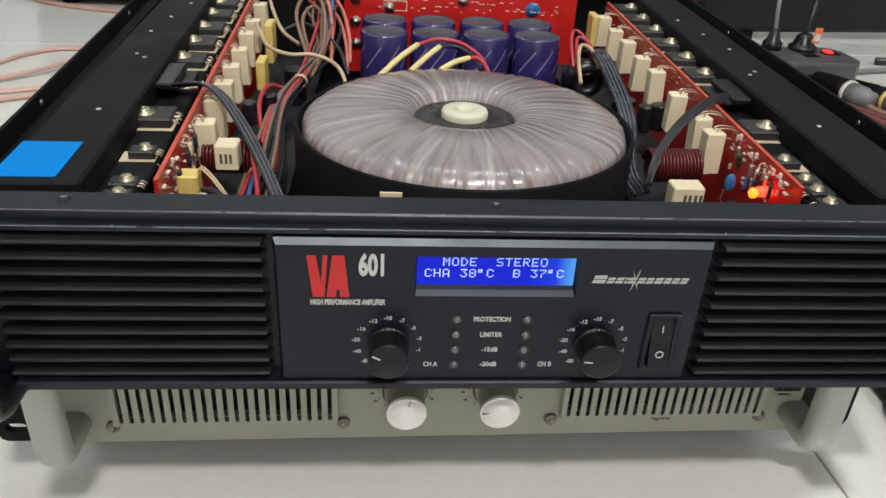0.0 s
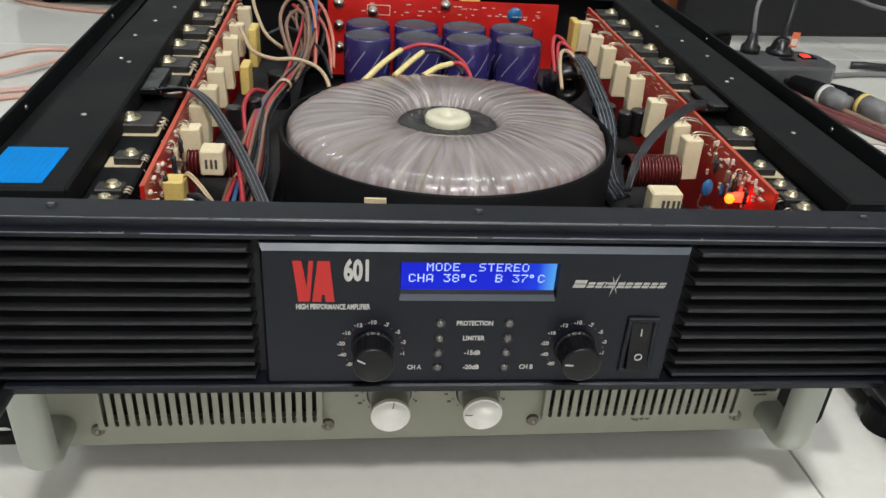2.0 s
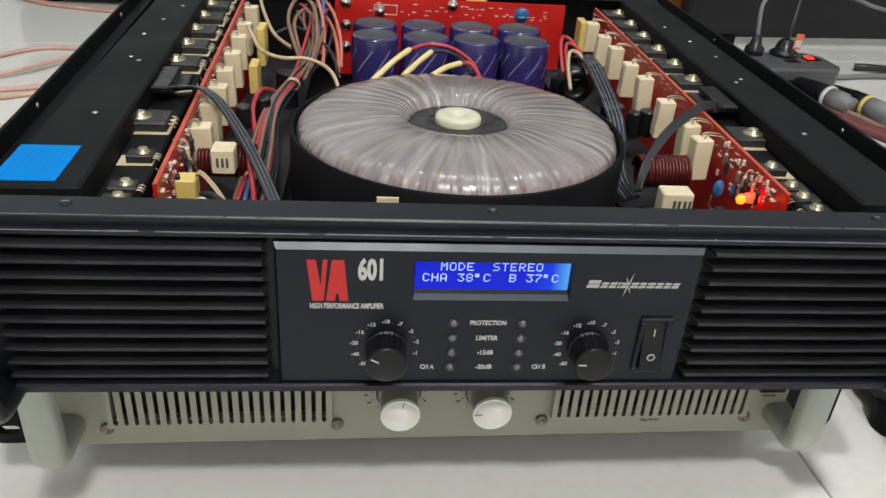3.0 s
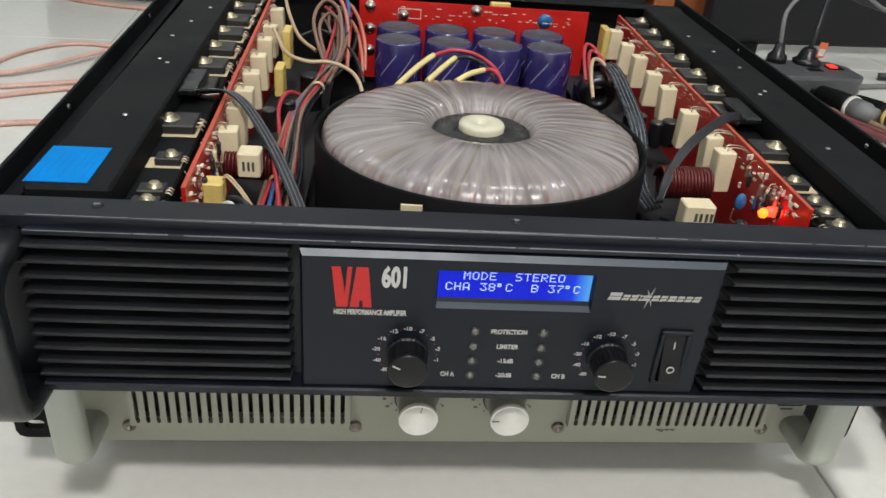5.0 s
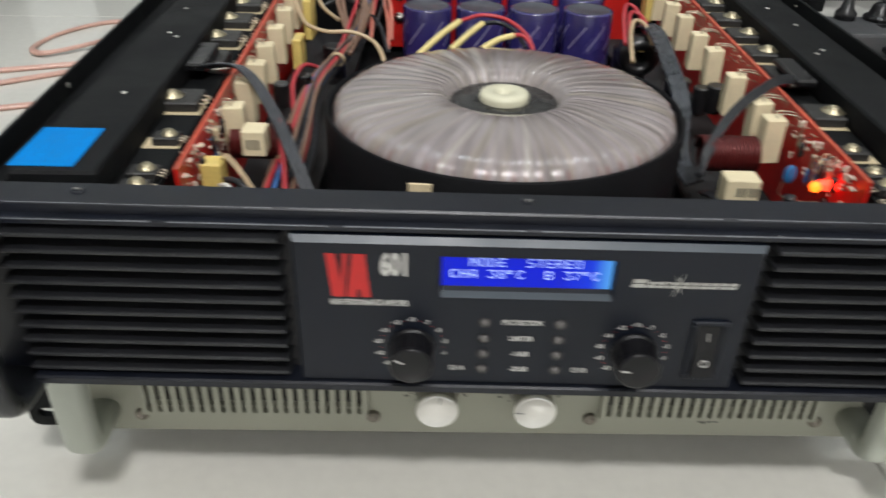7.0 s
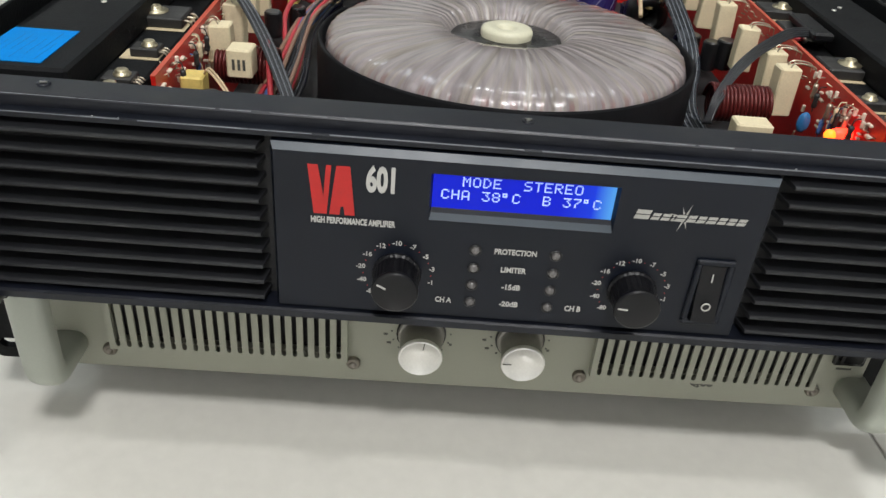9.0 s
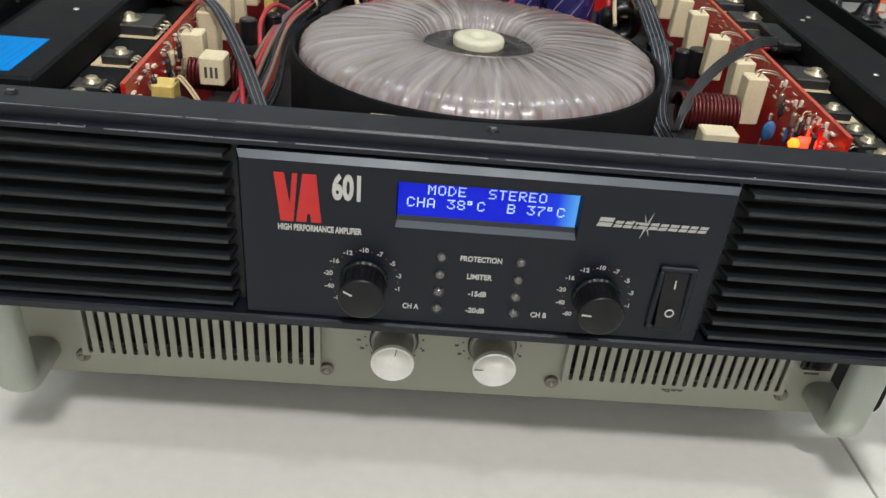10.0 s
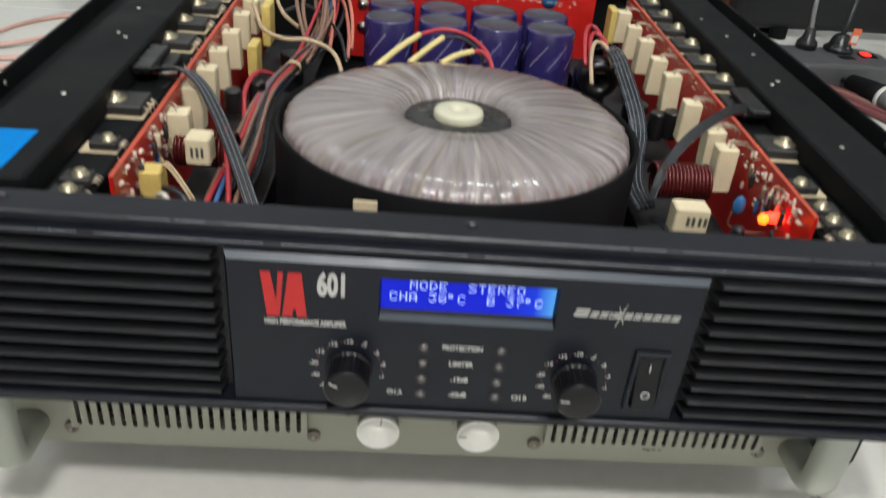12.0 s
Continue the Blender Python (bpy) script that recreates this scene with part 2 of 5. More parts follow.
def tape_material():
    """Clear film wound round a toroid over copper: one tint for each lap, fine radial streaks, glossy."""
    m = bpy.data.materials.new("wound_polyester_film")
    m.use_nodes = True
    n, l = m.node_tree.nodes, m.node_tree.links
    b = n["Principled BSDF"]
    tc, sep = n.new("ShaderNodeTexCoord"), n.new("ShaderNodeSeparateXYZ")
    l.new(tc.outputs["Object"], sep.inputs[0])
    at, ln = n.new("ShaderNodeMath"), n.new("ShaderNodeVectorMath")
    at.operation, ln.operation = "ARCTAN2", "LENGTH"
    l.new(sep.outputs["Y"], at.inputs[0]), l.new(sep.outputs["X"], at.inputs[1])
    l.new(tc.outputs["Object"], ln.inputs[0])
    comb, sc = n.new("ShaderNodeCombineXYZ"), n.new("ShaderNodeMath")
    sc.operation = "MULTIPLY"
    sc.inputs[1].default_value = 1.2
    l.new(at.outputs[0], comb.inputs["X"])
    l.new(ln.outputs["Value"], sc.inputs[0]), l.new(sc.outputs[0], comb.inputs["Y"])
    # laps lie slightly slanted
    slant, lap = n.new("ShaderNodeMath"), n.new("ShaderNodeTexVoronoi")
    slant.operation = "MULTIPLY_ADD"
    slant.inputs[1].default_value = 2.0
    l.new(ln.outputs["Value"], slant.inputs[0]), l.new(at.outputs[0], slant.inputs[2])
    lap.voronoi_dimensions = "1D"
    lap.inputs["Scale"].default_value = 8.0
    l.new(slant.outputs[0], lap.inputs["W"])
    blend, tint = n.new("ShaderNodeTexNoise"), n.new("ShaderNodeMapRange")
    blend.noise_dimensions = "1D"
    blend.inputs["Scale"].default_value, blend.inputs["Detail"].default_value = 7.0, 6
    blend.inputs["Roughness"].default_value = 0.72
    l.new(slant.outputs[0], blend.inputs["W"])
    tint.inputs["From Min"].default_value, tint.inputs["From Max"].default_value = 0.30, 0.70
    l.new(blend.outputs["Fac"], tint.inputs["Value"])
    ramp = n.new("ShaderNodeValToRGB")
    r = ramp.color_ramp
    r.elements[0].position, r.elements[0].color = 0.0, (0.168, 0.143, 0.128, 1)
    r.elements[1].position, r.elements[1].color = 1.0, (0.330, 0.308, 0.296, 1)
    for p, c in ((0.3, (0.245, 0.211, 0.183, 1)), (0.55, (0.236, 0.203, 0.214, 1)), (0.8, (0.292, 0.258, 0.226, 1))):
        r.elements.new(p).color = c
    l.new(tint.outputs[0], ramp.inputs["Fac"])
    fine = n.new("ShaderNodeTexNoise")
    fine.inputs["Scale"].default_value, fine.inputs["Detail"].default_value = 17, 5
    l.new(comb.outputs[0], fine.inputs["Vector"])
    span = n.new("ShaderNodeMapRange")
    span.inputs["From Min"].default_value, span.inputs["From Max"].default_value = 0.32, 0.68
    span.inputs["To Min"].default_value, span.inputs["To Max"].default_value = 0.72, 1.26
    l.new(fine.outputs["Fac"], span.inputs["Value"])
    mul = n.new("ShaderNodeVectorMath")
    mul.operation = "SCALE"
    l.new(ramp.outputs["Color"], mul.inputs[0]), l.new(span.outputs["Result"], mul.inputs["Scale"])
    # copper strands show through on the outer wall
    strand, rim, mixc = n.new("ShaderNodeTexNoise"), n.new("ShaderNodeMapRange"), n.new("ShaderNodeMix")
    strand.noise_dimensions = "1D"
    strand.inputs["Scale"].default_value, strand.inputs["Detail"].default_value = 22, 5
    l.new(at.outputs[0], strand.inputs["W"])
    rim.inputs["From Min"].default_value, rim.inputs["From Max"].default_value = 0.0850, 0.0872
    l.new(ln.outputs["Value"], rim.inputs["Value"])
    hot = n.new("ShaderNodeMapRange")
    hot.inputs["From Min"].default_value, hot.inputs["From Max"].default_value = 0.52, 0.6
    hot.inputs["To Max"].default_value = 0.6
    l.new(strand.outputs["Fac"], hot.inputs["Value"])
    both = n.new("ShaderNodeMath")
    both.operation = "MULTIPLY"
    l.new(rim.outputs["Result"], both.inputs[0]), l.new(hot.outputs["Result"], both.inputs[1])
    mixc.data_type = "RGBA"
    mixc.inputs[7].default_value = (0.19, 0.085, 0.080, 1)
    l.new(both.outputs[0], mixc.inputs[0]), l.new(mul.outputs["Vector"], mixc.inputs[6])
    l.new(mixc.outputs[2], b.inputs["Base Color"])
    b.inputs["Roughness"].default_value = 0.30
    b.inputs["Coat Weight"].default_value = 1.0
    b.inputs["Coat Roughness"].default_value = 0.05
    crease = n.new("ShaderNodeMath")
    crease.operation = "MULTIPLY_ADD"
    crease.inputs[1].default_value = 0.9
    l.new(lap.outputs["Distance"], crease.inputs[0]), l.new(fine.outputs["Fac"], crease.inputs[2])
    bp = n.new("ShaderNodeBump")
    bp.inputs["Strength"].default_value, bp.inputs["Distance"].default_value = 0.6, 0.0012
    l.new(crease.outputs[0], bp.inputs["Height"])
    coat = n.new("ShaderNodeBump")
    coat.inputs["Strength"].default_value, coat.inputs["Distance"].default_value = 0.7, 0.0011
    l.new(crease.outputs[0], coat.inputs["Height"])
    l.new(bp.outputs["Normal"], b.inputs["Normal"]), l.new(coat.outputs["Normal"], b.inputs["Coat Normal"])
    return m


FILM = tape_material()


# ---- mesh tools ----
def bm_new():
    return bmesh.new()


def merge(bm, tmp):
    me = bpy.data.meshes.new("tmp")
    tmp.to_mesh(me)
    tmp.free()
    bm.from_mesh(me)
    bpy.data.meshes.remove(me)


def box(bm, x0, x1, y0, y1, z0, z1, bevel=0.0, seg=1, m=None):
    t = bmesh.new()
    bmesh.ops.create_cube(t, size=1.0)
    for v in t.verts:
        v.co = Vector(((x0 + x1) / 2 + v.co.x * (x1 - x0), (y0 + y1) / 2 + v.co.y * (y1 - y0), (z0 + z1) / 2 + v.co.z * (z1 - z0)))
    if bevel:
        bmesh.ops.bevel(t, geom=t.edges[:], offset=bevel, segments=seg, affect="EDGES", profile=0.5)
    if m:
        t.transform(m)
    merge(bm, t)


def axis_matrix(axis):
    return {"z": Matrix.Identity(4), "y": Matrix.Rotation(radians(90), 4, "X"), "x": Matrix.Rotation(radians(90), 4, "Y")}[axis]


def lathe(bm, profile, centre, axis="z", seg=32, m=None, smooth=True):
    """Turn (radius, height) pairs about an axis; for axis y height runs towards -y."""
    t = bmesh.new()
    rings = []
    for r, h in profile:
        if r < 1e-6:
            rings.append([t.verts.new((0, 0, h))])
        else:
            rings.append([t.verts.new((r * math.cos(2 * math.pi * i / seg), r * math.sin(2 * math.pi * i / seg), h)) for i in range(seg)])
    for a, b in zip(rings, rings[1:]):
        for i in range(seg):
            j = (i + 1) % seg
            if len(a) == 1 and len(b) == 1:
                continue
            if len(a) == 1:
                t.faces.new((a[0], b[j], b[i]))
            elif len(b) == 1:
                t.faces.new((a[i], a[j], b[0]))
            else:
                t.faces.new((a[i], a[j], b[j], b[i]))
    bmesh.ops.recalc_face_normals(t, faces=t.faces[:])
    for f in t.faces:
        f.smooth = smooth
    rot = axis_matrix(axis)
    t.transform(Matrix.Translation(centre) @ (m if m else rot))
    merge(bm, t)


def cyl(bm, centre, r, h, axis="z", seg=20, bevel=0.0, r2=None):
    """A capped cylinder from centre, h long along the axis."""
    b = min(bevel, r * 0.5)
    rt = r if r2 is None else r2
    prof = [(0, 0), (r - b, 0), (r, b), (rt, h - b), (rt - b, h), (0, h)] if b else [(0, 0), (r, 0), (r, 0), (rt, h), (rt, h), (0, h)]
    if not b:
        prof = [(0, 0), (r, 0), (rt, h), (0, h)]
    lathe(bm, prof, centre, axis, seg, smooth=False)


def curve_points(pts, n=6):
    """A smooth line through the points."""
    p = [Vector(q) for q in pts]
    p = [p[0] * 2 - p[1]] + p + [p[-1] * 2 - p[-2]]
    out = []
    for i in range(1, len(p) - 2):
        for k in range(n):
            t = k / n
            a, b, c, d = p[i - 1], p[i], p[i + 1], p[i + 2]
            out.append(0.5 * (2 * b + (c - a) * t + (2 * a - 5 * b + 4 * c - d) * t * t + (3 * b - a - 3 * c + d) * t ** 3))
    out.append(p[-2])
    return out


def tube(bm, pts, r, seg=8, n=6, raw=False):
    line = [Vector(q) for q in pts] if raw else curve_points(pts, n)
    up, rings = Vector((0.13, 0.21, 1)).normalized(), []
    for i, c in enumerate(line):
        d = (line[min(i + 1, len(line) - 1)] - line[max(i - 1, 0)]).normalized()
        s = d.cross(up)
        if s.length < 1e-4:
            s = d.cross(Vector((1, 0, 0)))
        s.normalize()
        u = s.cross(d).normalized()
        up = u
        rings.append([bm.verts.new(c + r * (math.cos(2 * math.pi * k / seg) * s + math.sin(2 * math.pi * k / seg) * u)) for k in range(seg)])
    for a, b in zip(rings, rings[1:]):
        for k in range(seg):
            f = bm.faces.new((a[k], a[(k + 1) % seg], b[(k + 1) % seg], b[k]))
            f.smooth = True
    bm.faces.new(rings[0][::-1]), bm.faces.new(rings[-1])


def ribbon(bm, pts, side, strands=8, r=0.0008, gap=0.0015, n=6):
    """A flat cable: one strip with a bead for each strand, along a smooth line."""
    s, line, rings = Vector(side).normalized(), curve_points(pts, n), []
    outline = []
    for k in range(strands):
        o = (k - (strands - 1) / 2) * gap
        outline += [(o - gap * 0.5, 0.1), (o - gap * 0.3, 0.8), (o, 1.0), (o + gap * 0.3, 0.8)]
    outline.append((gap * strands / 2, 0.2))
    outline += [(a, -b) for a, b in outline[::-1]]
    for i, c in enumerate(line):
        d = (line[min(i + 1, len(line) - 1)] - line[max(i - 1, 0)]).normalized()
        w = (s - d * s.dot(d)).normalized()
        u = w.cross(d).normalized()
        rings.append([bm.verts.new(c + w * a + u * b * r) for a, b in outline])
    m = len(outline)
    for a, b in zip(rings, rings[1:]):
        for k in range(m):
            f = bm.faces.new((a[k], a[(k + 1) % m], b[(k + 1) % m], b[k]))
            f.smooth = True
    bm.faces.new(rings[0][::-1]), bm.faces.new(rings[-1])


def ribbon_stripes(bm, pts, side, offsets, lift, r=0.00022, n=6):
    """Thin pale lines printed along a flat cable."""
    s, line = Vector(side).normalized(), curve_points(pts, n)
    for o in offsets:
        shifted = []
        for i, c in enumerate(line):
            d = (line[min(i + 1, len(line) - 1)] - line[max(i - 1, 0)]).normalized()
            w = (s - d * s.dot(d)).normalized()
            u = w.cross(d).normalized()
            shifted.append(c + w * o + u * lift * (1 if u.z > 0 else -1))
        tube(bm, shifted, r, 5, raw=True)


def prism(bm, pts, y0, y1):
    """A plate with an outline of (x, z) points, from y0 to y1."""
    a = [bm.verts.new((x, y0, z)) for x, z in pts]
    b = [bm.verts.new((x, y1, z)) for x, z in pts]
    k = len(pts)
    fs = [bm.faces.new(a), bm.faces.new(b[::-1])]
    fs += [bm.faces.new((a[(i + 1) % k], a[i], b[i], b[(i + 1) % k])) for i in range(k)]
    bmesh.ops.recalc_face_normals(bm, faces=fs)


def finish(bm, name, material):
    me = bpy.data.meshes.new(name)
    bm.to_mesh(me)
    bm.free()
    me.materials.append(material)
    return me


def part(name, bm, material, parent, label=""):
    ob = new(name, finish(bm, name, material))
    ob.parent = parent
    return tagged(ob, label)


def piece(name, mesh, parent, at, turn=(0, 0, 0)):
    ob = new(name, mesh)
    ob.parent = parent
    ob.location, ob.rotation_euler = at, turn
    return ob


def thing(name, label, category, at=(0, 0, 0), group="", kind=""):
    ob = new(name)
    ob.location = at
    return tagged(ob, label, category, group, kind)


def solid(name, bm, material, label, category, kind="", group=""):
    return tagged(new(name, finish(bm, name, material)), label, category, group, kind)


def text_mesh(body, height, material, stretch=1.0, bold=0.0, shear=0.0):
    """Letters as a thin mesh facing -y, centred on the origin; height is that of a capital."""
    cu = bpy.data.curves.new("letters", "FONT")
    cu.body, cu.align_x, cu.align_y = body, "CENTER", "CENTER"
    cu.size, cu.extrude, cu.offset, cu.shear = height / 0.7, 0.00006, bold, shear
    cu.resolution_u = 3
    ob = bpy.data.objects.new("letters", cu)
    scene.collection.objects.link(ob)
    me = bpy.data.meshes.new_from_object(ob.evaluated_get(bpy.context.evaluated_depsgraph_get()))
    bpy.data.objects.remove(ob)
    me.transform(Matrix.Rotation(radians(90), 4, "X") @ Matrix.Diagonal((stretch, 1, 1, 1)))
    me.materials.clear()
    me.materials.append(material)
    return me


def letters(name, body, x, y, z, height, material, parent, width=None, bold=0.0, shear=0.0, label=""):
    bpy.context.view_layer.update()
    me = text_mesh(body, height, material, 1.0, bold, shear)
    if width:
        xs = [v.co.x for v in me.vertices]
        k = width / (max(xs) - min(xs))
        me.transform(Matrix.Diagonal((k, 1, 1, 1)))
    ob = new(name, me)
    ob.parent = parent
    ob.location = (x, y, z)
    return tagged(ob, label)


def plate(bm, xs, zs, holes, y0, y1):
    """A plate on a grid of xs and zs; the cells (i, j) in holes are cut through."""
    f = [[bm.verts.new((x, y0, z)) for z in zs] for x in xs]
    b = [[bm.verts.new((x, y1, z)) for z in zs] for x in xs]
    solid_cell = lambda i, j: 0 <= i < len(xs) - 1 and 0 <= j < len(zs) - 1 and (i, j) not in holes
    for i in range(len(xs) - 1):
        for j in range(len(zs) - 1):
            if not solid_cell(i, j):
                continue
            bm.faces.new((f[i][j], f[i + 1][j], f[i + 1][j + 1], f[i][j + 1]))
            bm.faces.new((b[i][j + 1], b[i + 1][j + 1], b[i + 1][j], b[i][j]))
            for di, dj, p, q in ((-1, 0, (i, j), (i, j + 1)), (1, 0, (i + 1, j), (i + 1, j + 1)), (0, -1, (i, j), (i + 1, j)), (0, 1, (i, j + 1), (i + 1, j + 1))):
                if not solid_cell(i + di, j + dj):
                    bm.faces.new((f[p[0]][p[1]], f[q[0]][q[1]], b[q[0]][q[1]], b[p[0]][p[1]]))
    bmesh.ops.recalc_face_normals(bm, faces=bm.faces[:])


def extrude_x(bm, prof, x0, x1):
    """A bar with a (y, z) section, from x0 to x1."""
    va = [bm.verts.new((x0, y, z)) for y, z in prof]
    vb = [bm.verts.new((x1, y, z)) for y, z in prof]
    k = len(prof)
    fs = [bm.faces.new((va[i], va[(i + 1) % k], vb[(i + 1) % k], vb[i])) for i in range(k)]
    fs += [bm.faces.new(va), bm.faces.new(vb[::-1])]
    bmesh.ops.recalc_face_normals(bm, faces=fs)

# ---- room ----
tagged(solid("wall_north", (lambda b: (box(b, -2.6, 2.6, 2.9, 3.0, 0, 2.7), b)[1])(bm_new()), WALLP, "plain painted room wall", "wall"), kind="structure")
tagged(solid("wall_south", (lambda b: (box(b, -2.6, 2.6, -2.3, -2.2, 0, 2.7), b)[1])(bm_new()), WALLP, "plain painted room wall", "wall"), kind="structure")
tagged(solid("wall_west", (lambda b: (box(b, -2.6, -2.5, -2.2, 2.9, 0, 2.7), b)[1])(bm_new()), WALLP, "plain painted room wall", "wall"), kind="structure")
tagged(solid("wall_east", (lambda b: (box(b, 2.5, 2.6, -2.2, 2.9, 0, 2.7), b)[1])(bm_new()), WALLP, "plain painted room wall", "wall"), kind="structure")
tagged(solid("ceiling", (lambda b: (box(b, -2.6, 2.6, -2.3, 3.0, 2.7, 2.8), b)[1])(bm_new()), CEIL, "plain white ceiling", "ceiling"), kind="structure")
bm = bm_new()
box(bm, -2.6, 2.6, -2.3, 3.0, -0.1, -0.0015)
floor_ob = solid("floor", bm, GROUT, "polished cream tile floor with thin grey joints", "floor", "structure")
TW, JOINT, TURN = 0.611, 0.0016, radians(3.4)
bm = bm_new()
box(bm, JOINT / 2, TW - JOINT / 2, JOINT / 2, TW - JOINT / 2, -0.008, 0.0, 0.0006)
tile_me = finish(bm, "tile", TILE)
for i in range(-5, 6):
    for j in range(-5, 6):
        x = -0.4059 + TW * (i * math.cos(TURN) - j * math.sin(TURN))
        y = 0.2760 + TW * (i * math.sin(TURN) + j * math.cos(TURN))
        corners = [(x + TW * (p * math.cos(TURN) - q * math.sin(TURN)), y + TW * (p * math.sin(TURN) + q * math.cos(TURN))) for p in (0, 1) for q in (0, 1)]
        inside = [-2.5 < cx < 2.5 and -2.2 < cy < 2.9 for cx, cy in corners]
        if all(inside):
            piece("tile", tile_me, floor_ob, (x, y, 0), (0, 0, TURN))
        elif max(c[0] for c in corners) > -2.5 and min(c[0] for c in corners) < 2.5 and max(c[1] for c in corners) > -2.2 and min(c[1] for c in corners) < 2.9:
            # tiles along the walls are cut to fit
            bm = bmesh.new()
            bm.from_mesh(tile_me)
            bm.transform(Matrix.Translation((x, y, 0)) @ Matrix.Rotation(TURN, 4, "Z"))
            for co, no in (((-2.5, 0, 0), (-1, 0, 0)), ((2.5, 0, 0), (1, 0, 0)), ((0, -2.2, 0), (0, -1, 0)), ((0, 2.9, 0), (0, 1, 0))):
                bmesh.ops.bisect_plane(bm, geom=bm.verts[:] + bm.edges[:] + bm.faces[:], plane_co=co, plane_no=no, clear_outer=True)
            if len(bm.faces):
                piece("tile", finish(bm, "tile", TILE), floor_ob, (0, 0, 0))
            else:
                bm.free()

# ---- opened amplifier on top ----
AMP = thing("amplifier", "black rack amplifier, lid off, blue display lit, on a grey amplifier", "amplifier", (0, 0, 0))

# the near-side rail, board and wall sit a little askew
def about(x, y, degrees):
    """A turn in plan about the point (x, y)."""
    return Matrix.Translation((x, y, 0)) @ Matrix.Rotation(radians(degrees), 4, "Z") @ Matrix.Translation((-x, -y, 0))


SKEW = about(-0.15, 0.15, 1.4)
# the loose inside parts sit slightly canted in the tray
SETTLE = Matrix.Translation((0.0019, 0.2315, 0.1646)) @ Matrix.Rotation(radians(-0.55), 4, "Z") @ Matrix.Rotation(radians(-0.17), 4, "Y") @ Matrix.Rotation(radians(-0.63), 4, "X") @ Matrix.Translation((0, -0.233, -0.167))

# chassis tray: bottom, sides, rear
bm = bm_new()
box(bm, -0.2145, 0.2145, 0.010, 0.462, 0.1075, 0.1095)
part("chassis_bottom", bm, STEEL, AMP)
for s in (-1, 1):
    bm = bm_new()
    xs = sorted((s * 0.2130, s * 0.2150))
    box(bm, xs[0], xs[1], 0.0105, 0.462, 0.1095, 0.1955, 0.0005)
    xs = sorted((s * 0.2060, s * 0.2130))
    box(bm, xs[0], xs[1], 0.028, 0.458, 0.1838, 0.1850)
    wall = side = part("side_panel", bm, STEEL, AMP, "black painted steel side with bright screw holes")
    for y in (0.030, 0.127, 0.31):
        b2 = bm_new()
        lathe(b2, [(0, 0), (0.0014, 0), (0.0014, 0.0006), (0, 0.0007)], (s * 0.2130, y, 0.1905), "x", 10, m=Matrix.Rotation(radians(-90 * s), 4, "Y"))
        part("screw", b2, CHROME, wall)
    wall.matrix_basis = about(-0.213, 0.07, 2.2) if s < 0 else about(0.2145, 0.08, 0.7)
bm = bm_new()
box(bm, -0.2270, 0.2085, 0.448, 0.450, 0.1095, 0.1900, 0.0005)
box(bm, -0.2260, 0.2080, 0.434, 0.448, 0.1888, 0.1900, 0.0003)
part("rear_panel", bm, STEEL, AMP)
for x in (-0.17, 0.17):
    for y in (0.10, 0.40):
        bm = bm_new()
        cyl(bm, (x, y, 0.1040), 0.009, 0.0035)
        part("foot", bm, RUBBER, AMP)

# front casting: back plate with ears, stepped top and bottom frame
EARX, PT, PB = 0.2410, 0.1930, 0.1070


def rounded(pts_box, r, n=5):
    x0, x1, z0, z1 = pts_box
    out = []
    for cx, cz, a0 in ((x1 - r, z1 - r, 0), (x0 + r, z1 - r, 90), (x0 + r, z0 + r, 180), (x1 - r, z0 + r, 270)):
        for k in range(n + 1):
            a = radians(a0 + 90 * k / n)
            out.append((cx + r * math.cos(a), cz + r * math.sin(a)))
    return out


def ear_with_slots(bm, s, x_in, x_out, z0, z1, y0, y1, slot_z, slot_x):
    """A rack ear: strips round two open slots, with a rounded outer corner."""
    sx0, sx1 = slot_x
    h = 0.0029
    zs = [z0, slot_z[0] - h, slot_z[0] + h, slot_z[1] - h, slot_z[1] + h, z1]
    c = 0.005
    def strip(a, b, za, zb):
        lo, hi = sorted((s * a, s * b))
        box(bm, lo, hi, y0, y1, za, zb)
    pts_low = [(s * x_in, zs[0]), (s * (x_out - c), zs[0]), (s * (x_out - c * 0.3), zs[0] + c * 0.3), (s * x_out, zs[0] + c), (s * x_out, zs[1]), (s * x_in, zs[1])]
    pts_top = [(s * x_in, zs[4]), (s * x_out, zs[4]), (s * x_out, zs[5] - c), (s * (x_out - c * 0.3), zs[5] - c * 0.3), (s * (x_out - c), zs[5]), (s * x_in, zs[5])]
    prism(bm, pts_low, y0, y1), prism(bm, pts_top, y0, y1)
    strip(x_in, x_out, zs[2], zs[3])
    for za, zb in ((zs[1], zs[2]), (zs[3], zs[4])):
        for flip, edge, far in ((1, sx0, x_in), (-1, sx1, x_out)):
            pts = [(s * far, za), (s * far, zb)]
            rr = (zb - za) / 2
            for k in range(7):
                a = radians(90 - 30 * k)
                pts.append((s * (edge + flip * rr - flip * rr * math.cos(a)), (za + zb) / 2 + rr * math.sin(a)))
            prism(bm, pts, y0, y1)


bm = bm_new()
box(bm, -0.2190, 0.2190, 0.0085, 0.0100, PB, PT - 0.004)
